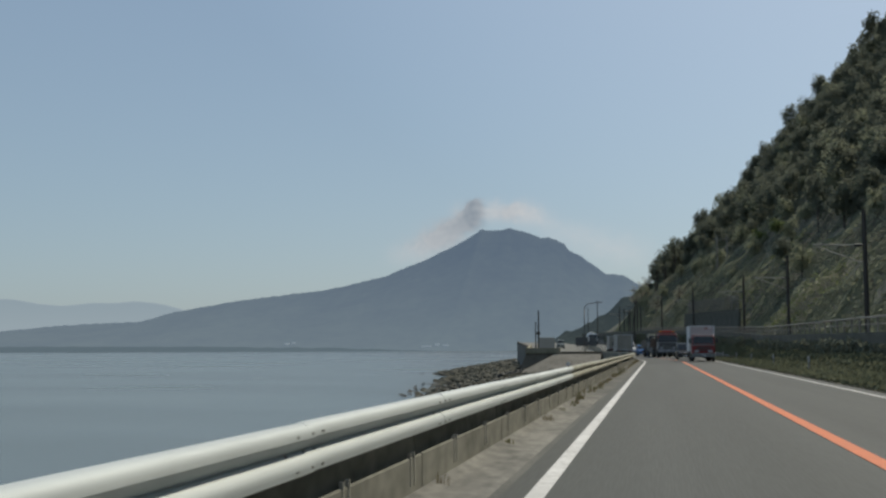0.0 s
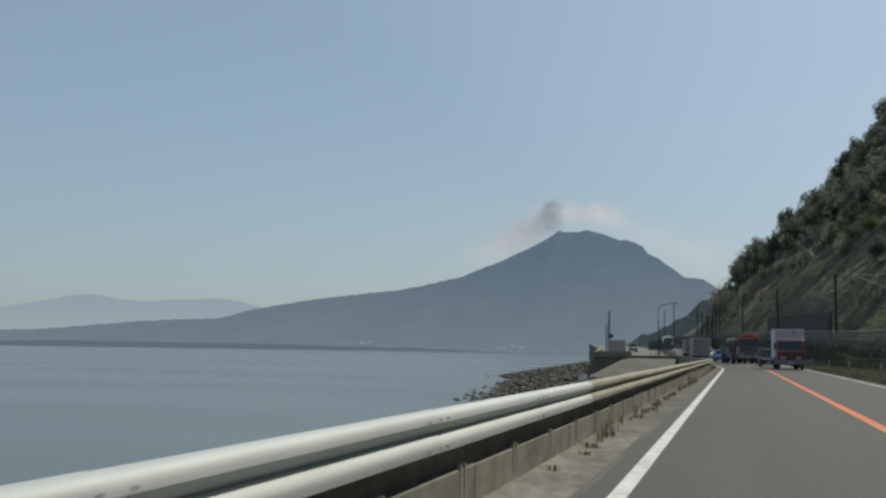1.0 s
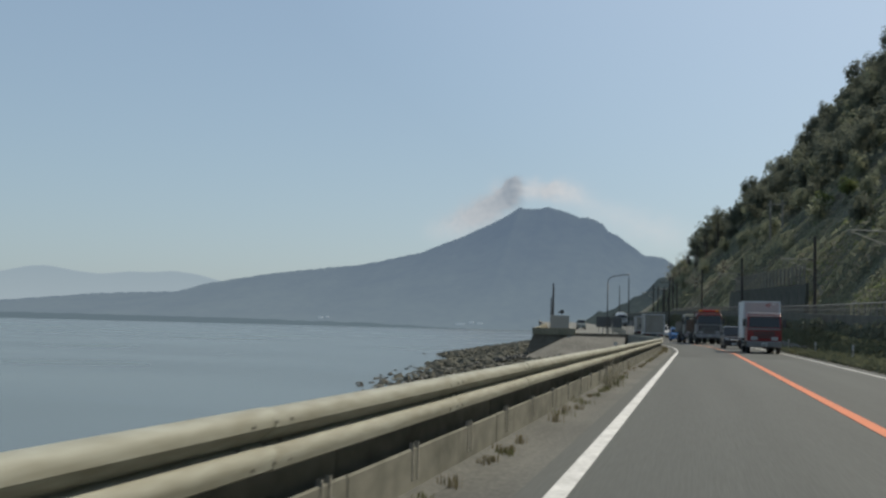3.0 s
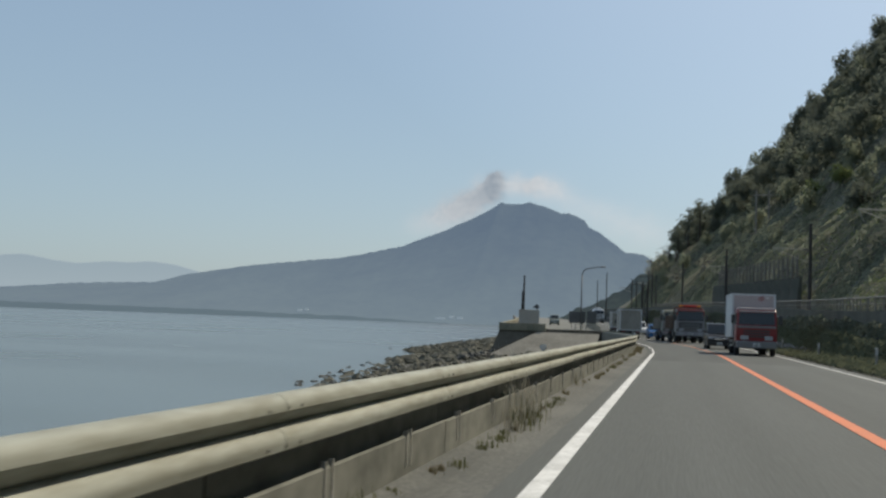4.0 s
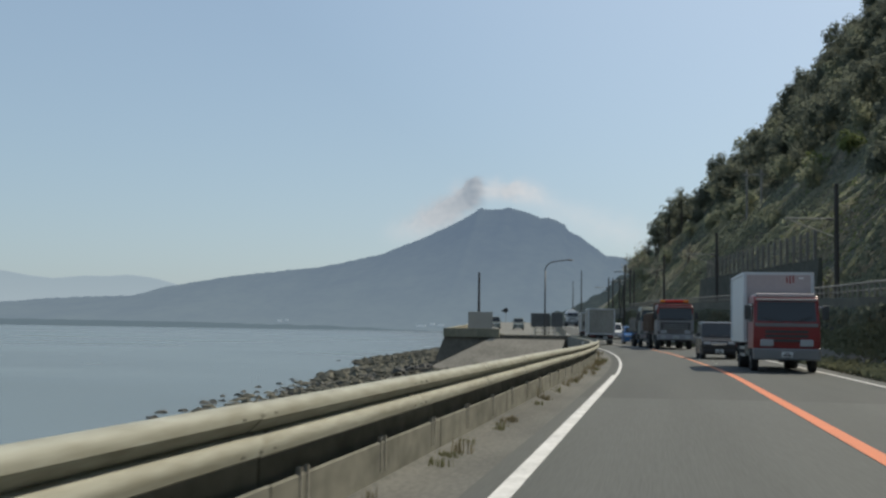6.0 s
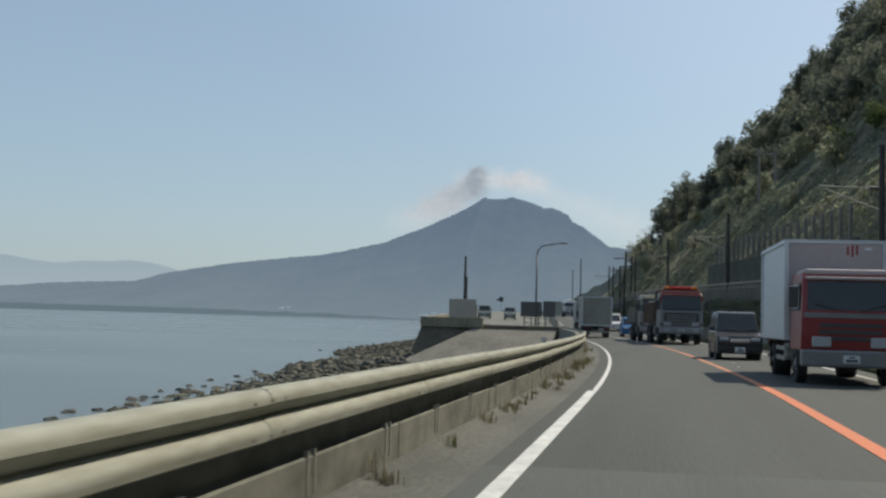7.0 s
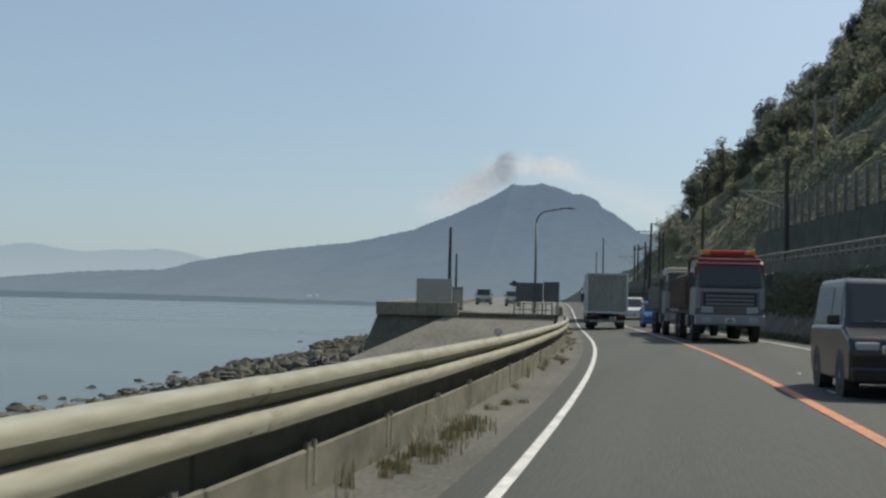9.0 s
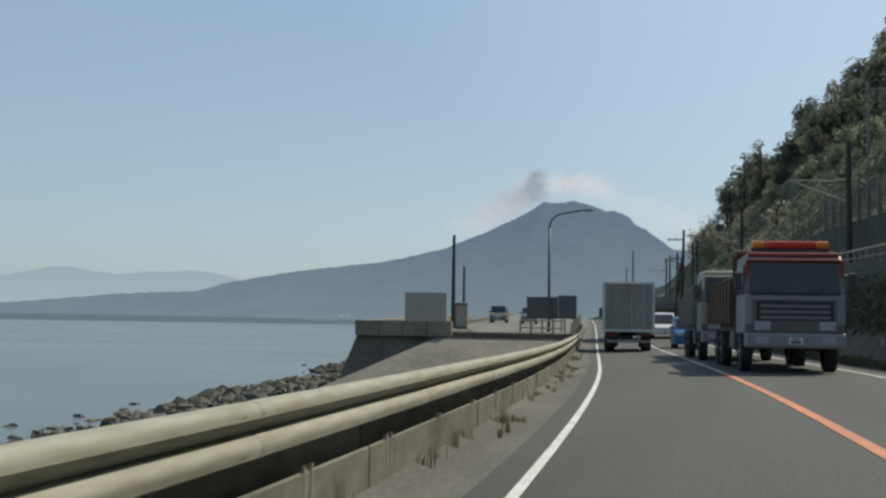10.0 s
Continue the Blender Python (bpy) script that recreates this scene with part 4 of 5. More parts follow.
structure("slope_footing", bm, SEAWALL, "concrete footing block at the end of the slope")


def grass_tuft(blades, high, spread, lean=0.35):
    v, f = [], []
    for _ in range(blades):
        a = rng.uniform(0, 2 * math.pi)
        x, y = rng.normal(0, spread, 2)
        h = high * rng.uniform(0.45, 1.0)
        dx, dy = math.cos(a) * lean * h * rng.uniform(0.2, 1.2), math.sin(a) * lean * h * rng.uniform(0.2, 1.2)
        w = 0.003 + 0.005 * rng.random()
        px, py = -math.sin(a) * w, math.cos(a) * w
        k = len(v)
        v += [(x - px, y - py, -0.02), (x + px, y + py, -0.02), (x + dx * 0.35 + px * 0.8, y + dy * 0.35 + py * 0.8, h * 0.6), (x + dx * 0.35 - px * 0.8, y + dy * 0.35 - py * 0.8, h * 0.6), (x + dx, y + dy, h)]
        f += [(k, k + 1, k + 2, k + 3), (k + 3, k + 2, k + 4)]
    return v, f


TUFTS = ((22, 0.34, 0.14, DRY_GRASS), (30, 0.24, 0.2, GREEN_GRASS), (16, 0.8, 0.12, DRY_GRASS), (20, 0.45, 0.16, GREEN_GRASS), (18, 0.6, 0.12, DRY_GRASS), (9, 0.85, 0.13, PALE_STRAW))
weeds = {DRY_GRASS: ([], []), GREEN_GRASS: ([], []), PALE_STRAW: ([], [])}
sown = {DRY_GRASS: 0, GREEN_GRASS: 0, PALE_STRAW: 0}


def tuft(lat, y, kind, s=1.0):
    n, h, spread, m = TUFTS[kind]
    v, f = grass_tuft(n, h * s, spread * s, 0.7 if kind == 5 else 0.35)
    weeds[m][0].append(np.array(v) + np.array([lat + xc(y), y, 0.04 + bank(max(-2.2, lat), y)]))
    weeds[m][1].extend(tuple(k + sown[m] for k in q) for q in f)
    sown[m] += len(v)


for y in (46, 50.5, 55.2, 58.4, 62.3, 63.1, 64.5, 66.2, 69.0, 70.2, 73.5, 76.8, 80.1, 84, 87.6, 88.4, 91.7, 95.2, 99.0, 103.5, 107.4, 112.0, 115.6, 119.3, 124.5, 127, 129.6, 131.2, 133.8):
    tuft(-1.78 + float(rng.uniform(-0.06, 0.1)), y, int(rng.integers(0, 5)) if y > 60 else int(rng.integers(0, 2)), float(rng.uniform(0.22, 0.5)))
for i in range(15):                        # tall straw clump, on both sides of the rail
    tuft(-1.82 + 0.2 * float(rng.random()), 93.0 + 3.2 * float(rng.random()), (5, 5, 3)[i % 3], float(rng.uniform(0.5, 0.95)))
for i in range(4):
    tuft(-2.3 + 0.1 * float(rng.random()), 96.0 + 2.2 * float(rng.random()), 5, float(rng.uniform(1.0, 1.25)))
for i in range(70):
    y = 60 + 78 * float(rng.random())
    tuft(-1.8 + 0.14 * float(rng.random()), y, int(rng.integers(0, 2)), float(rng.uniform(0.15, 0.35)))
for i in range(80):
    y = 135 + 62 * float(rng.random()) ** 1.2
    tuft(-1.82 + 0.36 * float(rng.random()) ** 2, y, (0, 0, 1, 4, 2)[int(rng.integers(0, 5))], float(rng.uniform(0.15, 0.38)))
for i in range(10):
    tuft(-1.8 + 0.1 * float(rng.random()), 149.6 + 3.2 * float(rng.random()), 5, float(rng.uniform(0.22, 0.5)))
for i in range(26):
    tuft(-1.8 + 0.25 * float(rng.random()) ** 2, 148.5 + 4.0 * float(rng.random()), 1, float(rng.uniform(0.25, 0.5)))
for m, name, text in ((DRY_GRASS, "dry_weeds", "dry straw-coloured weeds along the foot of the kerb"), (GREEN_GRASS, "green_weeds", "green weeds along the foot of the kerb"), (PALE_STRAW, "straw_stalks", "pale bleached grass stalks by the guard rail")):
    tagged(new(name, array_mesh(name, np.concatenate(weeds[m][0]), weeds[m][1], m)), text, "weeds", "", "stuff")
vs, fs, total = [], [], 0
for i in range(380):
    x, y = -15.6 + 6.5 * rng.random() ** 1.3, 213 + 2.6 * rng.random()
    if i > 260:
        x, y = -18.5 + 3.5 * rng.random(), 213.2 + 9 * rng.random()
    v, f = grass_tuft(14, 0.32, 0.12)
    vs.append(np.array(v) + np.array([x, y, lot(y)]))
    fs += [tuple(k + total for k in q) for q in f]
    total += len(v)
tagged(new("lot_grass", array_mesh("lot_grass", np.concatenate(vs), fs, GREEN_GRASS)), "yellow-green grass along the edge of the lot", "grass", "", "stuff")
vs, fs, total = [], [], 0
for i in range(1500):
    y = 40 + 190 * float(rng.random())
    l = 6.35 + 0.6 * smooth(130, 175, y) + 0.8 * float(rng.random())
    v, f = grass_tuft(10, 0.3, 0.12)
    vs.append(np.array(v) + np.array([l + xc(y), y, bank(6.5, y)]))
    fs += [tuple(k + total for k in q) for q in f]
    total += len(v)
tagged(new("verge_grass", array_mesh("verge_grass", np.concatenate(vs), fs, LEAF_BANK)), "dark rough grass along the verge", "grass", "", "stuff")

for l, y, w, k in ((2.75, 150.5, 0.06, 0.5), (2.9, 153.6, 0.05, 0.35), (2.72, 158.2, 0.06, 0.6), (2.95, 163.0, 0.05, 0.4)):
    ribbon("trim", [(l, 0.026), (l + w, 0.026)], y, y + k, 1, OLD_LINE, "scrap of worn white road paint")

# board seen from behind, cabinet, poles
board = thing("notice_board", "large plain beige board standing on the sea wall", "board")
part("panel", rounded(bx(bmesh.new(), -1.2, 1.2, -0.03, 0.03, 0.72, 2.46), 0.012, 1), BEIGE_BOARD, board)
for x in (-0.95, 0, 0.95):
    part("leg", bx(bmesh.new(), x - 0.04, x + 0.04, 0.032, 0.1, -0.05, 2.4), POST_STEEL, board)
board.matrix_basis = pose(-16.75, 216.2, LOT_Z, 0, 0, 4)
cab = thing("utility_cabinet", "weathered grey utility cabinet on the lot", "cabinet")
part("body", rounded(bx(bmesh.new(), -0.42, 0.42, -0.35, 0.35, 0.08, 1.82), 0.03, 2), CONCRETE, cab)
part("plinth", bx(bmesh.new(), -0.47, 0.47, -0.4, 0.4, -0.1, 0.09), SEAWALL, cab)
part("roof", rounded(bx(bmesh.new(), -0.5, 0.5, -0.43, 0.43, 1.81, 1.91), 0.02, 1), POST_STEEL, cab)
part("door", bx(bmesh.new(), -0.34, 0.34, -0.365, -0.352, 0.2, 1.7), POST_STEEL, cab)
cab.matrix_basis = pose(-18.6, 233.5, lot(233.5), 0, 0, 8)


def utility_pole(x, y, z0, high, arms=(), lean=0.0, stay=0.0, r=0.15):
    p = thing("utility_pole", "tall dark slim utility pole", "pole", "poles beside the road")
    part("shaft", cyl(bmesh.new(), (0, 0, -0.3), (lean, 0, high), r * 1.15, r * 0.7, 10), WOOD_POLE, p)
    for h, w, side in arms:
        part("crossarm", rounded(bx(bmesh.new(), lean * h / high - (w if side <= 0 else 0.1), lean * h / high + (w if side >= 0 else 0.1), -0.16, -0.07, h - 0.05, h + 0.05), 0.01, 1), DARK_METAL, p)
        for k in (-0.85, -0.45, 0.45, 0.85):
            if (k < 0 and side <= 0) or (k > 0 and side >= 0):
                part("insulator", cyl(bmesh.new(), (lean * h / high + k * w, -0.12, h + 0.05), (lean * h / high + k * w, -0.12, h + 0.22), 0.05, 0.03, 8), POST_STEEL, p)
    if stay:
        part("stay", cyl(bmesh.new(), (stay, 0, -0.3), (lean * 0.8, 0, high * 0.82), 0.09, 0.07, 8), WOOD_POLE, p)
    p.matrix_basis = pose(x, y, z0)
    return p


utility_pole(-20.2, 237.7, LOT_Z, 7.4, r=0.155)
utility_pole(-21.8, 248.4, LOT_Z, 5.6, r=0.12)
utility_pole(7.0 + xc(262), 262, 0.3, 9.9, arms=((9.0, 1.5, -1),), lean=0.25, stay=-0.9, r=0.16)
for lat, y, h in ((8.3, 283, 8.6), (9.0, 303, 9.4), (12.0, 323, 9.6), (7.0, 353, 13.2), (9.6, 413, 13.4), (9.5, 273, 9.2)):
    utility_pole(lat + xc(y), y, bench(y) * 0.2, h, arms=((h - 0.7, 0.7, 0),) if y < 330 else (), r=0.14)


def mast(lat, y, high, arm):
    m = thing("railway_mast", "dark steel catenary mast with a side arm by the railway", "mast", "masts along the railway")
    part("shaft", cyl(bmesh.new(), (0, 0, -0.4), (0, 0, high), 0.15, 0.12, 10), WOOD_POLE, m)
    part("arm", tube(bmesh.new(), [(0, 0, high - 1.95), (-arm, 0, high - 1.85)], 0.038, 6), PALE_POST, m)
    part("arm", tube(bmesh.new(), [(0, 0, high - 2.95), (-arm * 0.95, 0, high - 1.92)], 0.032, 6), PALE_POST, m)
    part("insulator", cyl(bmesh.new(), (-0.15, 0, high - 1.95), (-0.55, 0, high - 1.92), 0.075, n=8), DARK_METAL, m)
    part("hanger", tube(bmesh.new(), [(-arm, 0, high - 1.85), (-arm * 0.9, 0, high - 2.5)], 0.02, 6), POST_STEEL, m)
    m.matrix_basis = pose(lat + xc(y), y, bench(y))
    return m


for lat, y, h in ((11.2, 101, 7.2), (11.2, 138, 7.2), (11.2, 170, 7.0), (11.0, 210.5, 7.0), (11.2, 252, 7.2), (11.2, 296, 7.2), (11.2, 336, 7.2)):
    mast(lat, y, h, 2.7)

hf = thing("power_frame", "pair of slim power poles with a crossbar in the woods", "power pole")
for x in (-0.9, 0.9):
    part("shaft", cyl(bmesh.new(), (x, 0, -2.5), (x, 0, 4.8), 0.16, 0.12, 8), DULL_POLE, hf)
part("crossbar", rounded(bx(bmesh.new(), -1.4, 1.4, -0.08, 0.08, 4.0, 4.18), 0.02, 1), DULL_POLE, hf)
hf.matrix_basis = pose(12.3, 254, hill(12.3 - xc(254), 254) + 0.6)

lamp = thing("street_lamp", "tall grey curved-arm street lamp beside the lot", "street lamp")
pts = [(0, 0, -0.3), (0, 0, 7.2)]
for i in range(1, 9):
    a = radians(90 * i / 8)
    pts.append((1.0 - 1.0 * math.cos(a), 0, 7.2 + 1.0 * math.sin(a)))
pts.append((2.2, 0, 8.42))
bm = cyl(bmesh.new(), pts[0], pts[1], 0.11, 0.075, 12)
part("pole", bm, LAMP_STEEL, lamp, "", True)
part("arm", tube(bmesh.new(), pts[1:], 0.06, 8), LAMP_STEEL, lamp)
bm = bmesh.new()
bmesh.ops.create_uvsphere(bm, u_segments=12, v_segments=8, radius=1.0)
for v in bm.verts:
    v.co = Vector((2.6 + v.co.x * 0.42, v.co.y * 0.14, 8.42 + v.co.z * 0.09))
part("lantern", bm, LAMP_STEEL, lamp, "", True)
part("base_plate", rounded(bx(bmesh.new(), -0.2, 0.2, -0.2, 0.2, -0.1, 0.04), 0.01, 1), LAMP_STEEL, lamp)
lamp.matrix_basis = pose(-11.7, 229.5, LOT_Z, 0, 0, 6)

# dark sign panels seen from behind, and the round sign
for x, y, w, top, rz in ((-12.2, 229.9, 2.1, 2.6, 8), (-10.25, 228.0, 1.2, 2.65, 6)):
    s = thing("road_sign", "large dark road sign panel on posts, seen from behind", "road sign", "road signs at the lot")
    part("panel", rounded(bx(bmesh.new(), -w / 2, w / 2, -0.03, 0.03, 1.12, top), 0.012, 1), SIGN_BACK, s)
    for k in (-0.33, 0.33):
        part("post", cyl(bmesh.new(), (k * w, 0.09, -0.2), (k * w, 0.09, top - 0.05), 0.05, n=8), POST_STEEL, s)
    for h in (1.35, top - 0.25):
        part("rail", bx(bmesh.new(), -w / 2 + 0.1, w / 2 - 0.1, 0.031, 0.06, h - 0.03, h + 0.03), POST_STEEL, s)
    s.matrix_basis = pose(x, y, LOT_Z, 0, 0, rz)
rs = thing("round_sign", "dark round sign with a small plate on a slim post", "road sign", "road signs at the lot")
part("disc", cyl(bmesh.new(), (0, -0.03, 2.75), (0, 0.03, 2.75), 0.52, n=24), DARK_METAL, rs)
part("plate", rounded(bx(bmesh.new(), -0.95, -0.3, -0.03, 0.03, 2.45, 2.8), 0.012, 1), DARK_METAL, rs)
part("post", cyl(bmesh.new(), (0, 0.06, -0.2), (0, 0.06, 3.1), 0.05, n=8), POST_STEEL, rs)
rs.matrix_basis = pose(-31.5, 350, lot(350), 0, 0, 8)

# pipe fence round the lot along the road
pf = thing("pipe_fence", "weathered two-rail pipe fence between lot and road", "fence")
bm = cyl(bmesh.new(), (0, 0, -0.15), (0, 0, 0.98), 0.06, n=8)
PFP = mesh_of("post", bm, POST_STEEL)
for i in range(22):
    y = 215.5 + 2.0 * i
    child("post", PFP, pf, pose(-2.3 + xc(y), y, 0.28 + 0.022 * (y - 215.5)))
    bm = bmesh.new()
    for h in (1.15, 0.78):
        cyl(bm, (-2.3 + xc(y), y, h + 0.022 * (y - 215.5)), (-2.3 + xc(y + 2), y + 2, h + 0.022 * (y - 213.5)), 0.035, n=6)
    part("pipe", bm, OLD_RAIL, pf)
pf2 = thing("pipe_fence", "weathered two-rail pipe fence along the lot edge", "fence")
for i in range(5):
    x, y = -11.3 + 0.66 * i, 216.2 - 0.3 * i
    child("post", PFP, pf2, pose(x, y, lot(y)))
    if i < 4:
        bm = bmesh.new()
        for h in (0.9, 0.5):
            cyl(bm, (x, y, lot(y) + h), (x + 0.66, y - 0.3, lot(y - 0.3) + h), 0.04, n=6)
        part("pipe", bm, OLD_RAIL, pf2)


# ---- vehicles ----
def wheel(parent, x, y, r, w):
    t = bmesh.new()
    s = 1 if x > 0 else -1
    prof = ((0.55, 0.0), (0.62, 0.0), (0.93, 0.04), (1.0, 0.14), (1.0, 0.86), (0.93, 0.96), (0.62, 1.0), (0.55, 1.0))
    n = 20
    rings = [[t.verts.new((x + s * (d - 1.0) * w, y + r * k * math.cos(2 * math.pi * i / n), r + r * k * math.sin(2 * math.pi * i / n))) for i in range(n)] for k, d in prof]
    for a, b in zip(rings[:-1], rings[1:]):
        for i in range(n):
            t.faces.new((a[i], a[(i + 1) % n], b[(i + 1) % n], b[i]))
    wob = part("wheel", t, RUBBER, parent)
    c = cyl(bmesh.new(), (x - s * w * 0.75, y, r), (x - s * w * 0.12, y, r), r * 0.57, r * 0.5, 16)
    cyl(c, (x - s * w * 0.12, y, r), (x - s * 0.0, y, r), r * 0.2, r * 0.16, 10)
    part("rim", c, RIM, wob)
    return wob


def plate(parent, x, y, z, face):
    p = part("number_plate", rounded(bx(bmesh.new(), x - 0.17, x + 0.17, y - 0.01, y + 0.01, z - 0.085, z + 0.085), 0.005, 1), PLATE, parent)
    part("plate_bars", bx(bx(bmesh.new(), x - 0.12, x + 0.12, y + face * 0.012 - 0.002, y + face * 0.012 + 0.002, z - 0.055, z - 0.0), x - 0.06, x + 0.06, y + face * 0.012 - 0.002, y + face * 0.012 + 0.002, z + 0.025, z + 0.055), DARK_METAL, p)


def cab_over(v, half, y0, y1, z0, z1, paint, roof, lower, grille, visor=0.0):
    """A flat-fronted lorry cab; its front is at y1."""
    L = y1 - y0
    side = [(y0, z0), (y1 - 0.04, z0), (y1, z0 + 0.35), (y1, z0 + (z1 - z0) * 0.5), (y1 - 0.13, z1 - 0.14), (y1 - 0.3, z1), (y0, z1)]
    body = part("cab", rounded(prism(bmesh.new(), side, -half, half, 0.05, z0 + (z1 - z0) * 0.5), 0.05, 2), paint, v)
    zb, zt = z0 + (z1 - z0) * 0.52, z1 - 0.2
    k = 0.13 / (z1 - 0.14 - (z0 + (z1 - z0) * 0.5))
    yb, yt = y1 - k * (zb - z0 - (z1 - z0) * 0.5) + 0.006, y1 - k * (zt - z0 - (z1 - z0) * 0.5) + 0.006
    g = bmesh.new()
    w = half - 0.12
    vv = [g.verts.new(p) for p in ((-w, yb, zb), (w, yb, zb), (w - 0.03, yt, zt), (-w + 0.03, yt, zt))]
    ww = [g.verts.new((p.co.x, p.co.y - 0.03, p.co.z)) for p in vv]
    g.faces.new(vv)
    g.faces.new(ww[::-1])
    for i in range(4):
        g.faces.new((vv[i], ww[i], ww[(i + 1) % 4], vv[(i + 1) % 4]))
    part("windscreen", g, GLASS, body)
    for s in (-1, 1):
        d = bmesh.new()
        xo = s * (half - 0.05 * (zb + zt - 2 * zb) / 2 + 0.004)
        bx(d, xo - 0.02, xo + 0.02, y0 + L * 0.2, y1 - 0.32, zb - 0.02, zt - 0.05)
        part("side_window", d, GLASS, body)
        m = bx(bmesh.new(), s * (half + 0.16) - 0.1, s * (half + 0.16) + 0.1, y1 - 0.06, y1 + 0.0, zb + 0.05, zb + 0.5)
        mo = part("mirror", rounded(m, 0.025, 2), DARK_METAL, body)
        part("mirror_arm", tube(bmesh.new(), [(s * (half - 0.04), y1 - 0.15, zb + 0.45), (s * (half + 0.14), y1 - 0.03, zb + 0.48)], 0.015, 6), CHROME, mo)
        hl = rounded(bx(bmesh.new(), s * (half - 0.42) - 0.2, s * (half - 0.42) + 0.2, y1 - 0.02, y1 + 0.035, z0 + 0.1, z0 + 0.32), 0.02, 1)
        part("headlight", hl, LAMP_CLEAR, body)
        part("wiper", tube(bmesh.new(), [(s * 0.15, yb + 0.03, zb - 0.02), (s * 0.75, yb + 0.0, zb + 0.14)], 0.012, 5), DARK_METAL, body)
    part("roof_cap", rounded(bx(bmesh.new(), -half + 0.1, half - 0.1, y0 + 0.03, y1 - 0.22, z1 - 0.06, z1 + 0.07), 0.05, 2), roof, body)
    part("grille", bx(bx(bx(bmesh.new(), -w + 0.25, w - 0.25, y1 - 0.01, y1 + 0.02, zb - 0.5, zb - 0.42), -w + 0.25, w - 0.25, y1 - 0.01, y1 + 0.02, zb - 0.36, zb - 0.28), -w + 0.25, w - 0.25, y1 - 0.01, y1 + 0.02, zb - 0.64, zb - 0.56), grille, body)
    part("front_band", rounded(bx(bmesh.new(), -half + 0.06, half - 0.06, y1 - 0.02, y1 + 0.012, zb - 0.17, zb - 0.06), 0.01, 1), lower, body)
    part("bumper", rounded(bx(bmesh.new(), -half, half, y1 - 0.22, y1 + 0.09, z0 - 0.33, z0 + 0.04), 0.05, 2), lower, v)
    plate(v, 0, y1 + 0.105, z0 - 0.15, 1)
    if visor:
        part("visor", rounded(bx(bmesh.new(), -half + 0.1, half - 0.1, y1 - 0.3, y1 - 0.02, zt + 0.03, zt + 0.1), 0.02, 1), roof, body)
    return body


def cargo_box(v, half, y0, y1, z0, z1, side_mat, front_mat, doors=True):
    b = part("cargo_box", rounded(bx(bmesh.new(), -half, half, y0, y1, z0, z1), 0.03, 2), side_mat, v)
    f = bmesh.new()
    for s in (-1, 1):
        for y in (y0, y1):
            bx(f, s * half - 0.05, s * half + 0.05, y - 0.045, y + 0.045, z0 - 0.02, z1 + 0.02)
        bx(f, s * half - 0.045, s * half + 0.045, y0, y1, z1 - 0.06, z1 + 0.028)
        bx(f, s * half - 0.045, s * half + 0.045, y0, y1, z0 - 0.05, z0 + 0.06)
    for y in (y0, y1):
        bx(f, -half, half, y - 0.04, y + 0.04, z1 - 0.06, z1 + 0.026)
        bx(f, -half, half, y - 0.04, y + 0.04, z0 - 0.06, z0 + 0.05)
    part("box_frame", f, ALU, b)
    part("front_panel", bx(bmesh.new(), -half + 0.06, half - 0.06, y1 + 0.005, y1 + 0.025, z0 + 0.06, z1 - 0.07), front_mat, b)
    if doors:
        for s in (-1, 1):
            d = part("rear_door", rounded(bx(bmesh.new(), min(s * 0.02, s * (half - 0.07)), max(s * 0.02, s * (half - 0.07)), y0 - 0.03, y0 - 0.003, z0 + 0.07, z1 - 0.08), 0.01, 1), side_mat, b)
            rod = bmesh.new()
            for x in (s * 0.22, s * (half - 0.3)):
                cyl(rod, (x, y0 - 0.05, z0 + 0.05), (x, y0 - 0.05, z1 - 0.06), 0.016, n=6)
            part("lock_rod", rod, POST_STEEL, d)
            for k in (0.15, 0.4, 0.65, 0.9):
                z = z0 + (z1 - z0) * k
                part("hinge", bx(bmesh.new(), s * (half - 0.13), s * (half - 0.02), y0 - 0.045, y0 - 0.028, z - 0.035, z + 0.035), POST_STEEL, b)
    return b


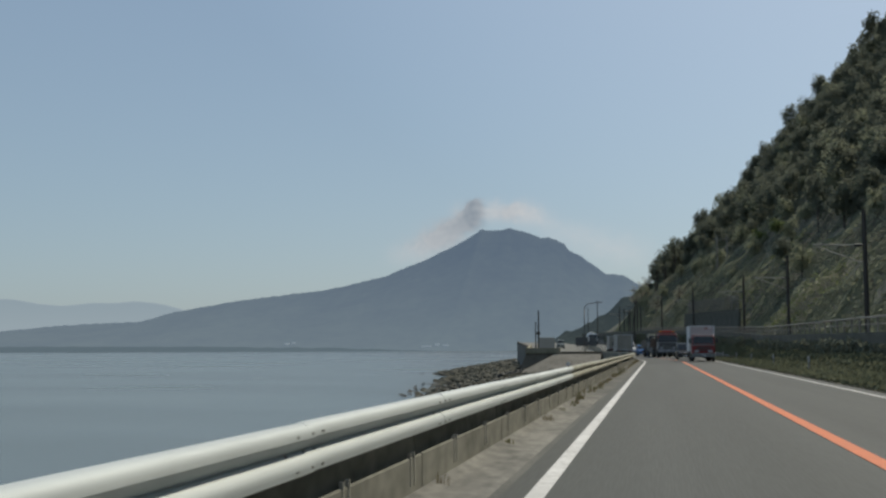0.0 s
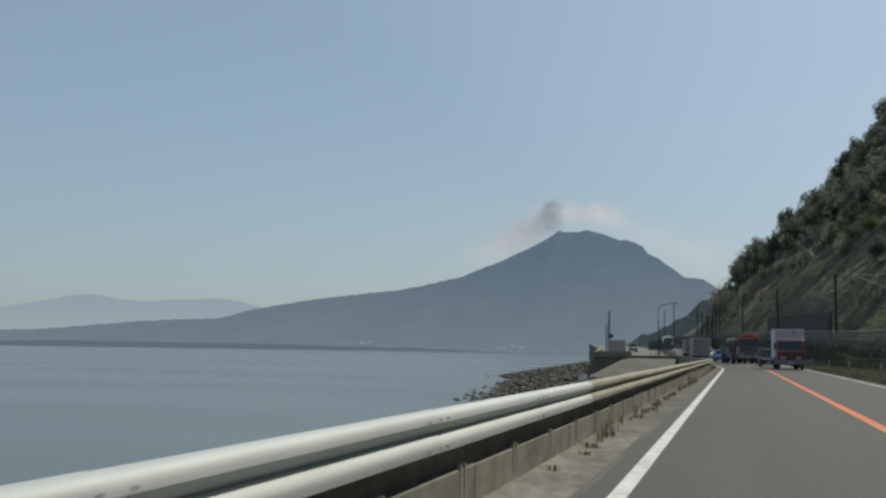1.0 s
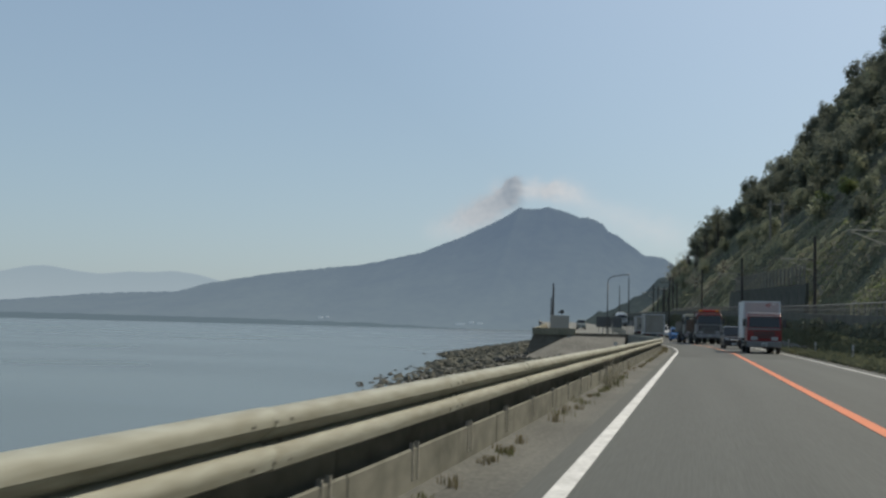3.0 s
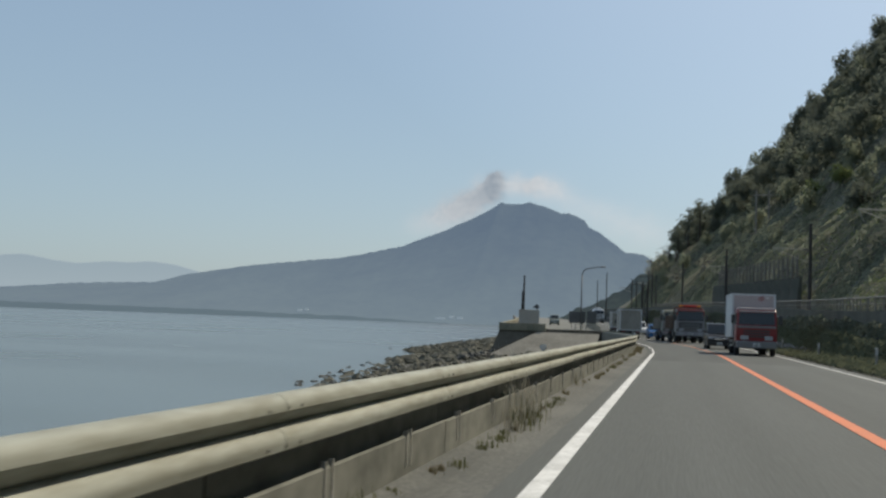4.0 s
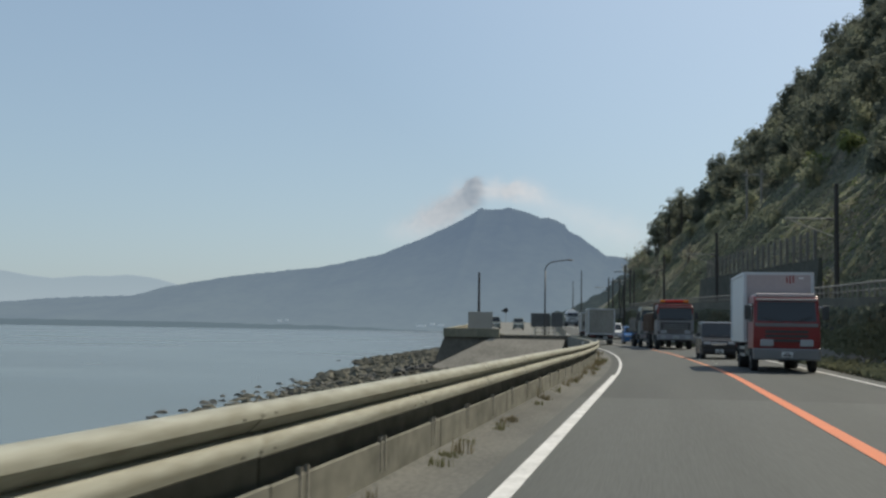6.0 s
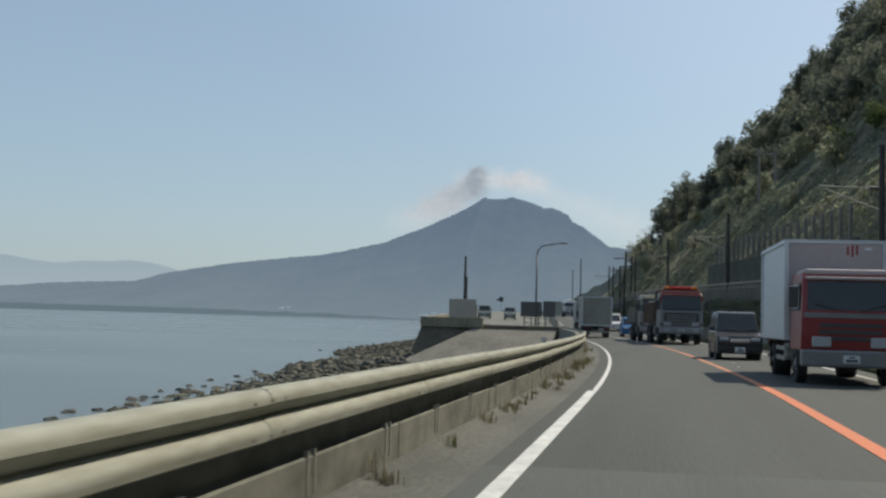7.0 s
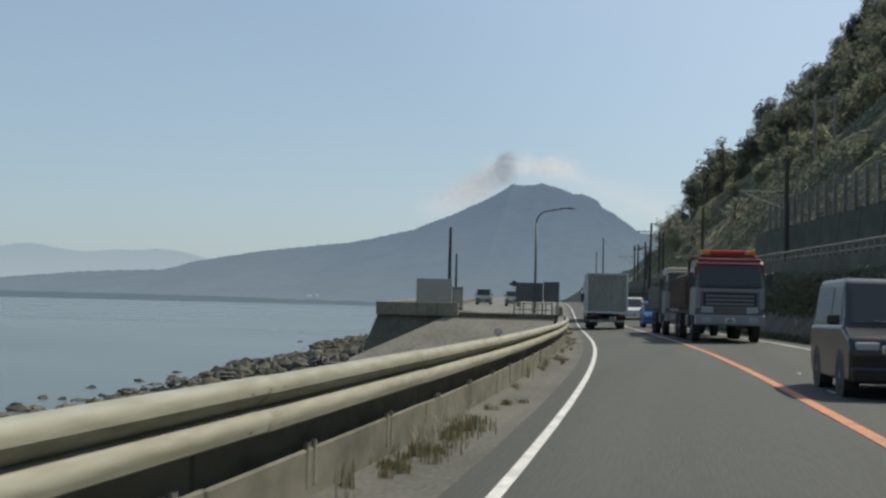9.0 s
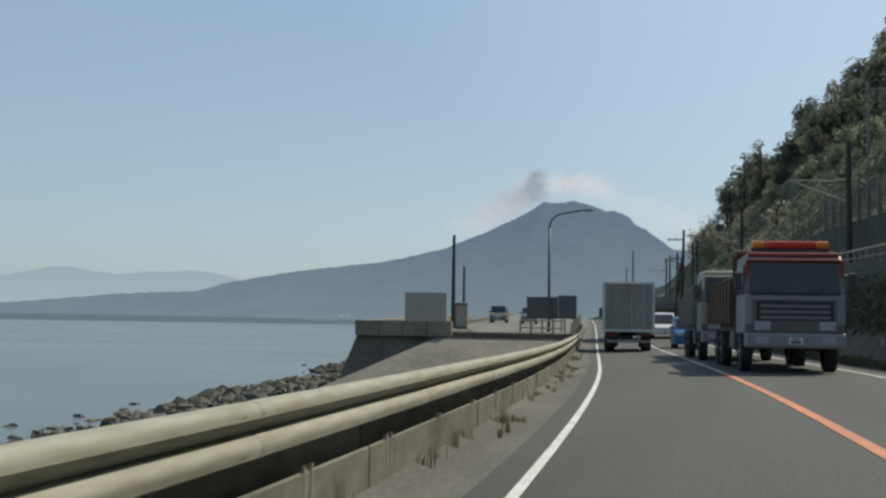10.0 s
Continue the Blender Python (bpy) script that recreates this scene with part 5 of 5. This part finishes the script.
def box_truck(name_text, half, length, z1, side_mat, front_mat, paint, roof):
    v = thing("box_truck", name_text, "truck")
    yr, yf = -length / 2, length / 2
    cab_over(v, half - 0.06, yf - 1.75, yf, 0.72, 2.42, paint, roof, SILVER, DARK_METAL, 1)
    cargo_box(v, half, yr, yf - 1.95, 0.98, z1, side_mat, front_mat)
    ch = bmesh.new()
    for s in (-1, 1):
        bx(ch, s * 0.42 - 0.06, s * 0.42 + 0.06, yr + 0.1, yf - 0.4, 0.66, 0.9)
    for y in np.linspace(yr + 0.2, yf - 2.2, 7):
        bx(ch, -half + 0.06, half - 0.06, y - 0.04, y + 0.04, 0.88, 0.97)
    bx(ch, -half + 0.1, half - 0.1, yf - 1.9, yf - 1.8, 0.7, 2.2)
    part("chassis", ch, CHASSIS, v)
    part("under_guard", rounded(bx(bmesh.new(), -half + 0.12, half - 0.12, yr - 0.02, yr + 0.08, 0.42, 0.54), 0.015, 1), POST_STEEL, v)
    for s in (-1, 1):
        part("guard_bracket", bx(bmesh.new(), s * 0.5 - 0.03, s * 0.5 + 0.03, yr, yr + 0.07, 0.5, 0.9), CHASSIS, v)
        part("tail_lamp", rounded(bx(bmesh.new(), s * (half - 0.35) - 0.22, s * (half - 0.35) + 0.22, yr - 0.03, yr + 0.04, 0.72, 0.86), 0.015, 1), TAIL_RED, v)
        part("mud_flap", bx(bmesh.new(), s * (half - 0.36) - 0.28, s * (half - 0.36) + 0.28, yr + 0.95, yr + 0.97, 0.2, 0.85), CHASSIS, v)
        part("side_guard", bx(bx(bmesh.new(), s * (half - 0.05) - 0.015, s * (half - 0.05) + 0.015, yr + 2.6, yf - 2.4, 0.45, 0.55), s * (half - 0.05) - 0.015, s * (half - 0.05) + 0.015, yr + 2.6, yf - 2.4, 0.68, 0.78), POST_STEEL, v)
        wheel(v, s * (half - 0.06), yf - 1.0, 0.41, 0.24)
        wheel(v, s * (half - 0.06), yr + 1.6, 0.41, 0.46)
    plate(v, 0.35, yr - 0.03, 0.66, -1)
    part("fuel_tank", rounded(bx(bmesh.new(), half - 0.55, half - 0.12, yf - 3.3, yf - 2.5, 0.45, 0.85), 0.06, 2), POST_STEEL, v)
    return v


lead = box_truck("grey high-sided box truck with closed rear doors on the road", 1.12, 6.8, 3.16, GREY_BOX, GREY_BOX, WHITE_PAINT, WHITE_PAINT)
lead.matrix_basis = at(0.5, 209.5, 0.0)
second = box_truck("smaller dull grey box truck driving round the bend", 1.02, 6.0, 2.85, GREY_BOX, GREY_BOX, WHITE_PAINT, WHITE_PAINT)
second.matrix_basis = at(0.7, 230, 0.0)
redtruck = box_truck("oncoming box truck with red cab and aluminium sides", 1.08, 6.6, 3.22, ALU, PINK_BOX, RED, PINK_BOX)
box_front = 6.6 / 2 - 1.95 + 0.025
for k, (x, w, z0, z1, m) in enumerate(((-0.27, 0.05, 2.9, 3.1, DARK_RED), (-0.37, 0.05, 2.86, 3.14, DARK_RED), (-0.47, 0.05, 2.9, 3.14, DARK_RED), (-0.72, 0.16, 3.02, 3.08, WHITE_PAINT))):
    part("marking_bar", bx(bmesh.new(), x - w / 2, x + w / 2, box_front, box_front + 0.005, z0, z1), m, redtruck)
redtruck.matrix_basis = at(4.25, 145.3, 0.0, 180)


def heavy_truck(text, paint, roof, lightbar, body_mat, stake):
    v = thing("tipper_truck", text, "truck", "heavy trucks in the oncoming lane")
    half, yr, yf = 1.23, -4.1, 4.1
    cab = cab_over(v, half - 0.03, yf - 2.0, yf, 0.95, 2.92, paint, roof, PALE_SILVER, SILVER, 1)
    part("grille_panel", rounded(bx(bmesh.new(), -half + 0.3, half - 0.3, yf - 0.012, yf + 0.008, 1.3, 1.78), 0.006, 1), CHASSIS, cab)
    part("wiper_panel", rounded(bx(bmesh.new(), -half + 0.14, half - 0.14, yf - 0.012, yf + 0.01, 1.92, 2.0), 0.006, 1), CHASSIS, cab)
    for sx in (-1, 1):
        part("pillar", rounded(bx(bmesh.new(), sx * (half - 0.1) - 0.05, sx * (half - 0.1) + 0.05, yf - 0.14, yf - 0.07, 2.0, 2.8), 0.02, 1), roof, cab)
        part("corner_vane", rounded(bx(bmesh.new(), sx * (half - 0.12) - 0.09, sx * (half - 0.12) + 0.09, yf - 0.03, yf + 0.015, 1.2, 1.95), 0.02, 1), PALE_SILVER, cab)
        part("fog_lamp", rounded(bx(bmesh.new(), sx * 0.8 - 0.16, sx * 0.8 + 0.16, yf + 0.08, yf + 0.11, 0.72, 0.9), 0.02, 1), LAMP_CLEAR, cab)
    side = bmesh.new()
    for s in (-1, 1):
        bx(side, s * half - 0.05, s * half + 0.05, yr, yf - 2.3, 1.25, 2.35 if not stake else 2.1)
        for y in np.linspace(yr + 0.05, yf - 2.35, 8):
            bx(side, s * (half + 0.06) - 0.04, s * (half + 0.06) + 0.04, y - 0.05, y + 0.05, 1.2, 2.4 if not stake else 2.15)
    bx(side, -half, half, yr - 0.05, yr + 0.03, 1.25, 2.3)
    bx(side, -half, half, yf - 2.38, yf - 2.3, 1.25, 2.95)
    bx(side, -half, half, yr, yf - 2.3, 1.2, 1.32)
    part("tipper_body", side, body_mat, v)
    if not stake:
        part("headboard", rounded(bx(bmesh.new(), -half, half, yf - 2.9, yf - 1.5, 2.98, 3.12), 0.03, 1), body_mat, v)
        part("load", rounded(bx(bmesh.new(), -half + 0.07, half - 0.07, yr + 0.1, yf - 2.4, 1.9, 2.55), 0.18, 2), EARTH, v)
    if lightbar:
        for x, w, m in ((-0.78, 0.16, LAMP_AMBER), (0.78, 0.16, LAMP_AMBER), (0.0, 0.61, LAMP_RED)):
            part("light_bar", rounded(bx(bmesh.new(), x - w, x + w, yf - 0.85, yf - 0.6, 3.12, 3.3), 0.05, 2), m, cab, "amber and red roof light bar")
        part("bar_mount", bx(bmesh.new(), -0.95, 0.95, yf - 0.8, yf - 0.66, 2.98, 3.13), DARK_METAL, cab)
    ch = bmesh.new()
    for s in (-1, 1):
        bx(ch, s * 0.42 - 0.08, s * 0.42 + 0.08, yr + 0.1, yf - 0.5, 0.75, 1.05)
    bx(ch, -1.0, 1.0, yr + 0.4, yf - 2.4, 1.02, 1.2)
    part("chassis", ch, CHASSIS, v)
    for s in (-1, 1):
        for y in (yf - 1.35, yr + 2.4, yr + 1.15):
            wheel(v, s * (half - 0.03), y, 0.5, 0.3)
        part("side_tank", rounded(bx(bmesh.new(), s * (half - 0.3) - 0.22, s * (half - 0.3) + 0.22, yf - 3.9, yf - 2.5, 0.5, 0.98), 0.08, 2), DARK_METAL, v)
        part("tail_lamp", bx(bmesh.new(), s * 0.85 - 0.2, s * 0.85 + 0.2, yr - 0.02, yr + 0.05, 0.85, 1.0), LAMP_RED, v)
        part("mudguard", rounded(bx(bmesh.new(), s * (half - 0.2) - 0.2, s * (half - 0.2) + 0.2, yf - 2.15, yf - 1.95, 0.5, 1.3), 0.04, 1), CHASSIS, v)
    return v


tip1 = heavy_truck("oncoming heavy truck, red roof, silver front, amber light bar", CAB_GREY, DARK_RED, True, BROWN_BODY, False)
tip1.matrix_basis = at(3.85, 186.5, 0.0, 180)
tip2 = heavy_truck("cream-roofed truck with stake sides following closely behind", GREEN_GREY, CREAM, False, FENCE_STEEL, True)
tip2.matrix_basis = at(3.65, 196.0, 0.0, 180)


def car(name, text, paint, half, length, high, boxy, group=""):
    v = thing(name, text, "car", group)
    y0, y1 = -length / 2, length / 2
    hb = 0.98 if boxy else 0.88
    hood = 0.62 if boxy else 1.15
    low = [(y0 + 0.03, 0.3), (y0, 0.5), (y0 + 0.02, hb), (y1 - hood, hb + 0.03), (y1 - 0.1, hb - 0.14), (y1, hb - 0.32), (y1, 0.4), (y1 - 0.06, 0.22), (y0 + 0.2, 0.2)]
    body = part("body", rounded(prism(bmesh.new(), low, -half, half), 0.06, 3), paint, v)
    yb, yt = y1 - hood + 0.12, y1 - hood - (0.42 if boxy else 0.75)
    rear_b, rear_t = y0 + 0.05, y0 + (0.2 if boxy else 0.55)
    top = [(rear_b, hb - 0.04), (yb, hb - 0.02), (yt, high - 0.05), (yt - 0.2, high), (rear_t + 0.2, high), (rear_t, high - 0.06)]
    roof = part("cabin", rounded(prism(bmesh.new(), top, -half + 0.03, half - 0.03, 0.14, hb), 0.05, 3), paint, v)
    zb, zt = hb + 0.06, high - 0.12

    def glass(yb_, yt_, sgn, nm):
        g = bmesh.new()
        w0, w1 = half - 0.13, half - 0.2
        vv = [g.verts.new(p) for p in ((-w0, yb_, zb), (w0, yb_, zb), (w1, yt_, zt), (-w1, yt_, zt))]
        ww = [g.verts.new((p.co.x, p.co.y - sgn * 0.03, p.co.z)) for p in vv]
        g.faces.new(vv)
        g.faces.new(ww[::-1])
        for i in range(4):
            g.faces.new((vv[i], ww[i], ww[(i + 1) % 4], vv[(i + 1) % 4]))
        part(nm, g, GLASS, roof)
    k = (yb - yt) / (high - 0.05 - hb + 0.02)
    glass(yb - k * (zb - hb + 0.02) + 0.012, yb - k * (zt - hb + 0.02) + 0.012, 1, "windscreen")
    kr = (rear_t - rear_b) / (high - 0.02 - hb)
    glass(rear_b + kr * (zb - hb + 0.04) - 0.012, rear_b + kr * (zt - hb + 0.04) - 0.012, -1, "rear_window")
    for s in (-1, 1):
        for a, b in ((rear_t + 0.16, -0.06), (0.0, yt - 0.02)):
            g = bmesh.new()
            x0, x1 = s * (half - 0.03 - 0.14 * (zb - hb) + 0.005), s * (half - 0.03 - 0.14 * (zt - hb) + 0.005)
            vv = [g.verts.new(p) for p in ((x0, a, zb), (x0, b + (0.22 if b > 0 else 0), zb), (x1, b, zt), (x1, a + 0.04, zt))]
            ww = [g.verts.new((p.co.x - s * 0.02, p.co.y, p.co.z)) for p in vv]
            g.faces.new(vv)
            g.faces.new(ww[::-1])
            for i in range(4):
                g.faces.new((vv[i], ww[i], ww[(i + 1) % 4], vv[(i + 1) % 4]))
            part("side_window", g, GLASS, roof)
        part("mirror", rounded(bx(bmesh.new(), s * (half + 0.09) - 0.09, s * (half + 0.09) + 0.09, yb - 0.3, yb - 0.2, hb + 0.02, hb + 0.17), 0.03, 2), paint, v)
        part("headlight", rounded(bx(bmesh.new(), s * (half - 0.24) - 0.16, s * (half - 0.24) + 0.16, y1 - 0.14, y1 - 0.015, hb - 0.36, hb - 0.2), 0.03, 2), LAMP_CLEAR, v)
        part("tail_light", rounded(bx(bmesh.new(), s * (half - 0.12) - 0.08, s * (half - 0.12) + 0.08, y0 - 0.012, y0 + 0.05, 0.62, hb - 0.02), 0.02, 1), LAMP_RED, v)
        for y in (y1 - 0.72, y0 + 0.68):
            wheel(v, s * (half + 0.005), y, 0.3, 0.18)
            part("wheel_arch", cyl(bmesh.new(), (s * (half - 0.2), y, 0.3), (s * (half + 0.003), y, 0.3), 0.36, n=18), CHASSIS, v)
    part("grille", rounded(bx(bmesh.new(), -half + 0.42, half - 0.42, y1 - 0.03, y1 + 0.012, hb - 0.36, hb - 0.24), 0.01, 1), CHROME, v)
    part("bumper", rounded(bx(bmesh.new(), -half + 0.02, half - 0.02, y1 - 0.12, y1 + 0.045, 0.22, 0.46), 0.05, 2), paint, v)
    part("rear_bumper", rounded(bx(bmesh.new(), -half + 0.02, half - 0.02, y0 - 0.05, y0 + 0.12, 0.25, 0.5), 0.05, 2), paint, v)
    plate(v, 0, y1 + 0.058, 0.36, 1)
    plate(v, 0, y0 - 0.062, 0.4, -1)
    for s in (-1, 1):
        part("wiper", tube(bmesh.new(), [(s * 0.05 - 0.1, yb + 0.02, hb + 0.04), (s * 0.4 - 0.05, yb - 0.02, hb + 0.1)], 0.01, 5), DARK_METAL, v)
    return v


kei = car("compact_car", "boxy near-black compact car with wide windscreen, oncoming", NAVY, 0.76, 3.4, 1.68, True)
kei.matrix_basis = at(3.5, 158.8, 0.0, 180)
blue = car("compact_car", "small blue boxy car following the trucks", BLUE, 0.74, 3.35, 1.62, True)
blue.matrix_basis = at(3.75, 214.5, 0.0, 180)
white_car = car("van", "white car with pale roof, oncoming on the bend", WHITE_PAINT, 0.86, 4.4, 1.7, False)
white_car.matrix_basis = at(3.6, 233, 0.0, 180)
parked = car("parked_car", "grey-green car parked on the lot facing the road", GREEN_GREY, 0.85, 4.2, 1.75, True)
parked.matrix_basis = pose(-22.6, 268.5, lot(268.5), 0, 0, 187)
parked_2 = car("parked_car", "small grey boxy car parked near the sign panels", GREEN_GREY, 0.74, 3.35, 1.62, True)
parked_2.matrix_basis = pose(-18.4, 262.0, lot(262.0), 0, 0, 187)

tank = thing("tank_truck", "white tank truck far along the bend, oncoming", "truck")
cab_over(tank, 1.1, 1.8, 3.7, 0.9, 2.7, WHITE_PAINT, WHITE_PAINT, SILVER, DARK_METAL)
bm = cyl(bmesh.new(), (0, -3.8, 2.1), (0, 1.4, 2.1), 1.1, n=24)
part("tank", rounded(bm, 0.05, 1), WHITE_PAINT, tank)
part("chassis", bx(bmesh.new(), -0.6, 0.6, -3.6, 3.0, 0.6, 1.15), CHASSIS, tank)
for s in (-1, 1):
    for y in (2.5, -1.9, -3.0):
        wheel(tank, s * 1.1, y, 0.48, 0.3)
tank.matrix_basis = at(3.2, 325, 0.0, 180)


# ---- far backdrop: volcano, low shore, hills, plume ----
def ridge(name, profile, y_front, y_top, y_back, rows, cols, rough, material, text, base=-4.5):
    x0, x1 = profile[0][0], profile[-1][0]
    bm = bmesh.new()
    prev = None
    for r in range(rows + 1):
        k = r / rows
        cur = []
        for c in range(cols + 1):
            x = x0 + (x1 - x0) * c / cols
            h = piecewise(x, profile)
            if k <= 0.8:
                u = k / 0.8
                y, z = y_front + (y_top - y_front) * u, base + (h - base) * u ** 1.15
                z += rough * (h / 400) * math.sin(math.pi * u) * (1.2 * noise.noise((x * 0.012, y * 0.0016, 0.5)) + 0.5 * noise.noise((x * 0.03, y * 0.004, 8)))
                z += (0.02 * rough + 2.5) * u * (noise.noise((x * 0.045, 0.3, 2.2)) + 0.6 * noise.noise((x * 0.11, 0.3, 6.2))) + 0.22 * rough * u ** 14 * (noise.noise((x * 0.08, y * 0.02, 1.2)) + noise.noise((x * 0.17, y * 0.02, 4.2)))
            else:
                u = (k - 0.8) / 0.2
                y, z = y_top + (y_back - y_top) * u, base + (h - base) * (1 - u)
            cur.append(bm.verts.new((x, y, z)))
        if prev:
            for a in range(len(cur) - 1):
                bm.faces.new((prev[a], prev[a + 1], cur[a + 1], cur[a]))
        prev = cur
    return structure(name, bm, material, text, True)


VOLCANO = ((-3300, 40), (-2600, 60), (-2170, 94), (-1859, 106), (-1730, 140), (-1474, 180), (-1162, 212), (-938, 258), (-780, 321), (-644, 384), (-592, 419),
                           (-562, 411), (-530, 413), (-505, 420), (-488, 420), (-470, 411), (-425, 400), (-388, 383), (-362, 386), (-335, 374), (-306, 361), (-288, 335), (-262, 326), (-215, 292), (-165, 255), (-108, 249), (0, 185), (260, 60), (420, -4))
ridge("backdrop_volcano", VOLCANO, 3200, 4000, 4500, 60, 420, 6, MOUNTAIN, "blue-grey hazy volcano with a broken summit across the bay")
HAZY_WALL = mk("hazy_pale_walls", (0.25, 0.25, 0.24), 1.0, None, scale=0.05, fine=0.3, bump=0, haze=(0.18, 0.225, 0.26), spec=0.0)
for x, y, w, h in ((-1070, 3300, 12, 5), (-1052, 3310, 9, 4), (-640, 3240, 26, 4), (-610, 3250, 12, 5), (-585, 3245, 16, 4), (-330, 3260, 9, 4)):
    top = piecewise(x, VOLCANO)
    z = -4.5 + (top + 4.5) * ((y - 3200) / 800) ** 1.15
    b = thing("distant_building", "tiny pale building in the haze at the volcano's foot", "building", "buildings across the bay")
    part("walls", rounded(bx(bmesh.new(), -w / 2, w / 2, -5, 5, -12, h), 0.3, 1), HAZY_WALL, b)
    part("roof", prism(bmesh.new(), ((-6, h), (6, h), (0, h + 2.2)), -w / 2 - 0.6, w / 2 + 0.6), MOUNTAIN, b)
    b.matrix_basis = pose(x, y, z)
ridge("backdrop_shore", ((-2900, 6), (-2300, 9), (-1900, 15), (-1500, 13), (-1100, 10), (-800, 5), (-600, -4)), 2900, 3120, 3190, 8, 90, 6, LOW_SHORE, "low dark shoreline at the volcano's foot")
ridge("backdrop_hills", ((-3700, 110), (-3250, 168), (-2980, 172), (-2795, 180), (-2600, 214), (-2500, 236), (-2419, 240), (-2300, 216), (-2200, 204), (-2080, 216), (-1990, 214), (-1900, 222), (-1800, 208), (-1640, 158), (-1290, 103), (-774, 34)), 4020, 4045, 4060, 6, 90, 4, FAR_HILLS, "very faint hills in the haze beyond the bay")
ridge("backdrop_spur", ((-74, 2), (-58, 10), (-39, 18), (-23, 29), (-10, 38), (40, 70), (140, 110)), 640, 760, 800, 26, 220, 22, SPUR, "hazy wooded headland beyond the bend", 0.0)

bm = bmesh.new()
dl, tl = bm.verts.layers.float.new("puff"), bm.verts.layers.float.new("tone")
PUFFS = ((-618, 510, 24, 20, 0.9, 0.8), (-622, 484, 29, 25, 1.0, 1.0), (-634, 458, 34, 27, 1.0, 1.0), (-660, 434, 36, 24, 0.95, 0.8), (-694, 422, 50, 32, 0.85, 0.6), (-735, 404, 66, 40, 0.8, 0.45), (-792, 374, 80, 42, 0.65, 0.36), (-862, 336, 84, 34, 0.32, 0.12),
         (-668, 470, 44, 40, 0.5, 0.22), (-566, 484, 48, 32, 0.7, 0.1), (-505, 476, 40, 28, 0.6, 0.34), (-448, 480, 56, 36, 0.75, 0.12), (-392, 446, 66, 32, 0.4, 0.06), (-290, 400, 95, 40, 0.28, 0.0), (-180, 358, 100, 44, 0.28, 0.0), (-90, 322, 80, 50, 0.26, 0.0))
grid = []
for j in range(111):
    row = []
    for i in range(241):
        x, z = -1000 + 1060 * i / 240, 250 + 310 * j / 110
        dx = 15 * noise.noise((x * 0.018, z * 0.018, 0)) + 7 * noise.noise((x * 0.045, z * 0.045, 4)) + 2.2 * noise.noise((x * 0.11, z * 0.11, 2))
        dz = 14 * noise.noise((x * 0.018, z * 0.018, 9)) + 6 * noise.noise((x * 0.045, z * 0.045, 5)) + 2.2 * noise.noise((x * 0.11, z * 0.11, 7))
        dens = ton = 0.0
        for px, pz, rx, rz, d, tn in PUFFS:
            g = d * math.exp(-(((x + dx - px) / rx) ** 2 + ((z + dz - pz) / rz) ** 2))
            dens += g
            ton += g * tn
        dens *= 1.0 + 0.2 * noise.noise((x * 0.05, z * 0.06, 11))
        vv = bm.verts.new((x, 4060 - 60 * min(1.0, dens), z))
        edge = min(1, i / 14, (240 - i) / 14, j / 11, (110 - j) / 11)
        vv[dl], vv[tl] = min(0.92, dens) * edge, ton / max(dens, 1e-4)
        row.append(vv)
    grid.append(row)
for j in range(110):
    for i in range(240):
        bm.faces.new((grid[j][i], grid[j][i + 1], grid[j + 1][i + 1], grid[j + 1][i]))
me = bpy.data.meshes.new("backdrop_plume")
bm.to_mesh(me)
bm.free()
me.materials.append(SMOKE)
me.shade_smooth()
plume = tagged(new("backdrop_plume", me), "grey volcanic smoke drifting over the summit", "", "", "structure")
plume.visible_shadow = False
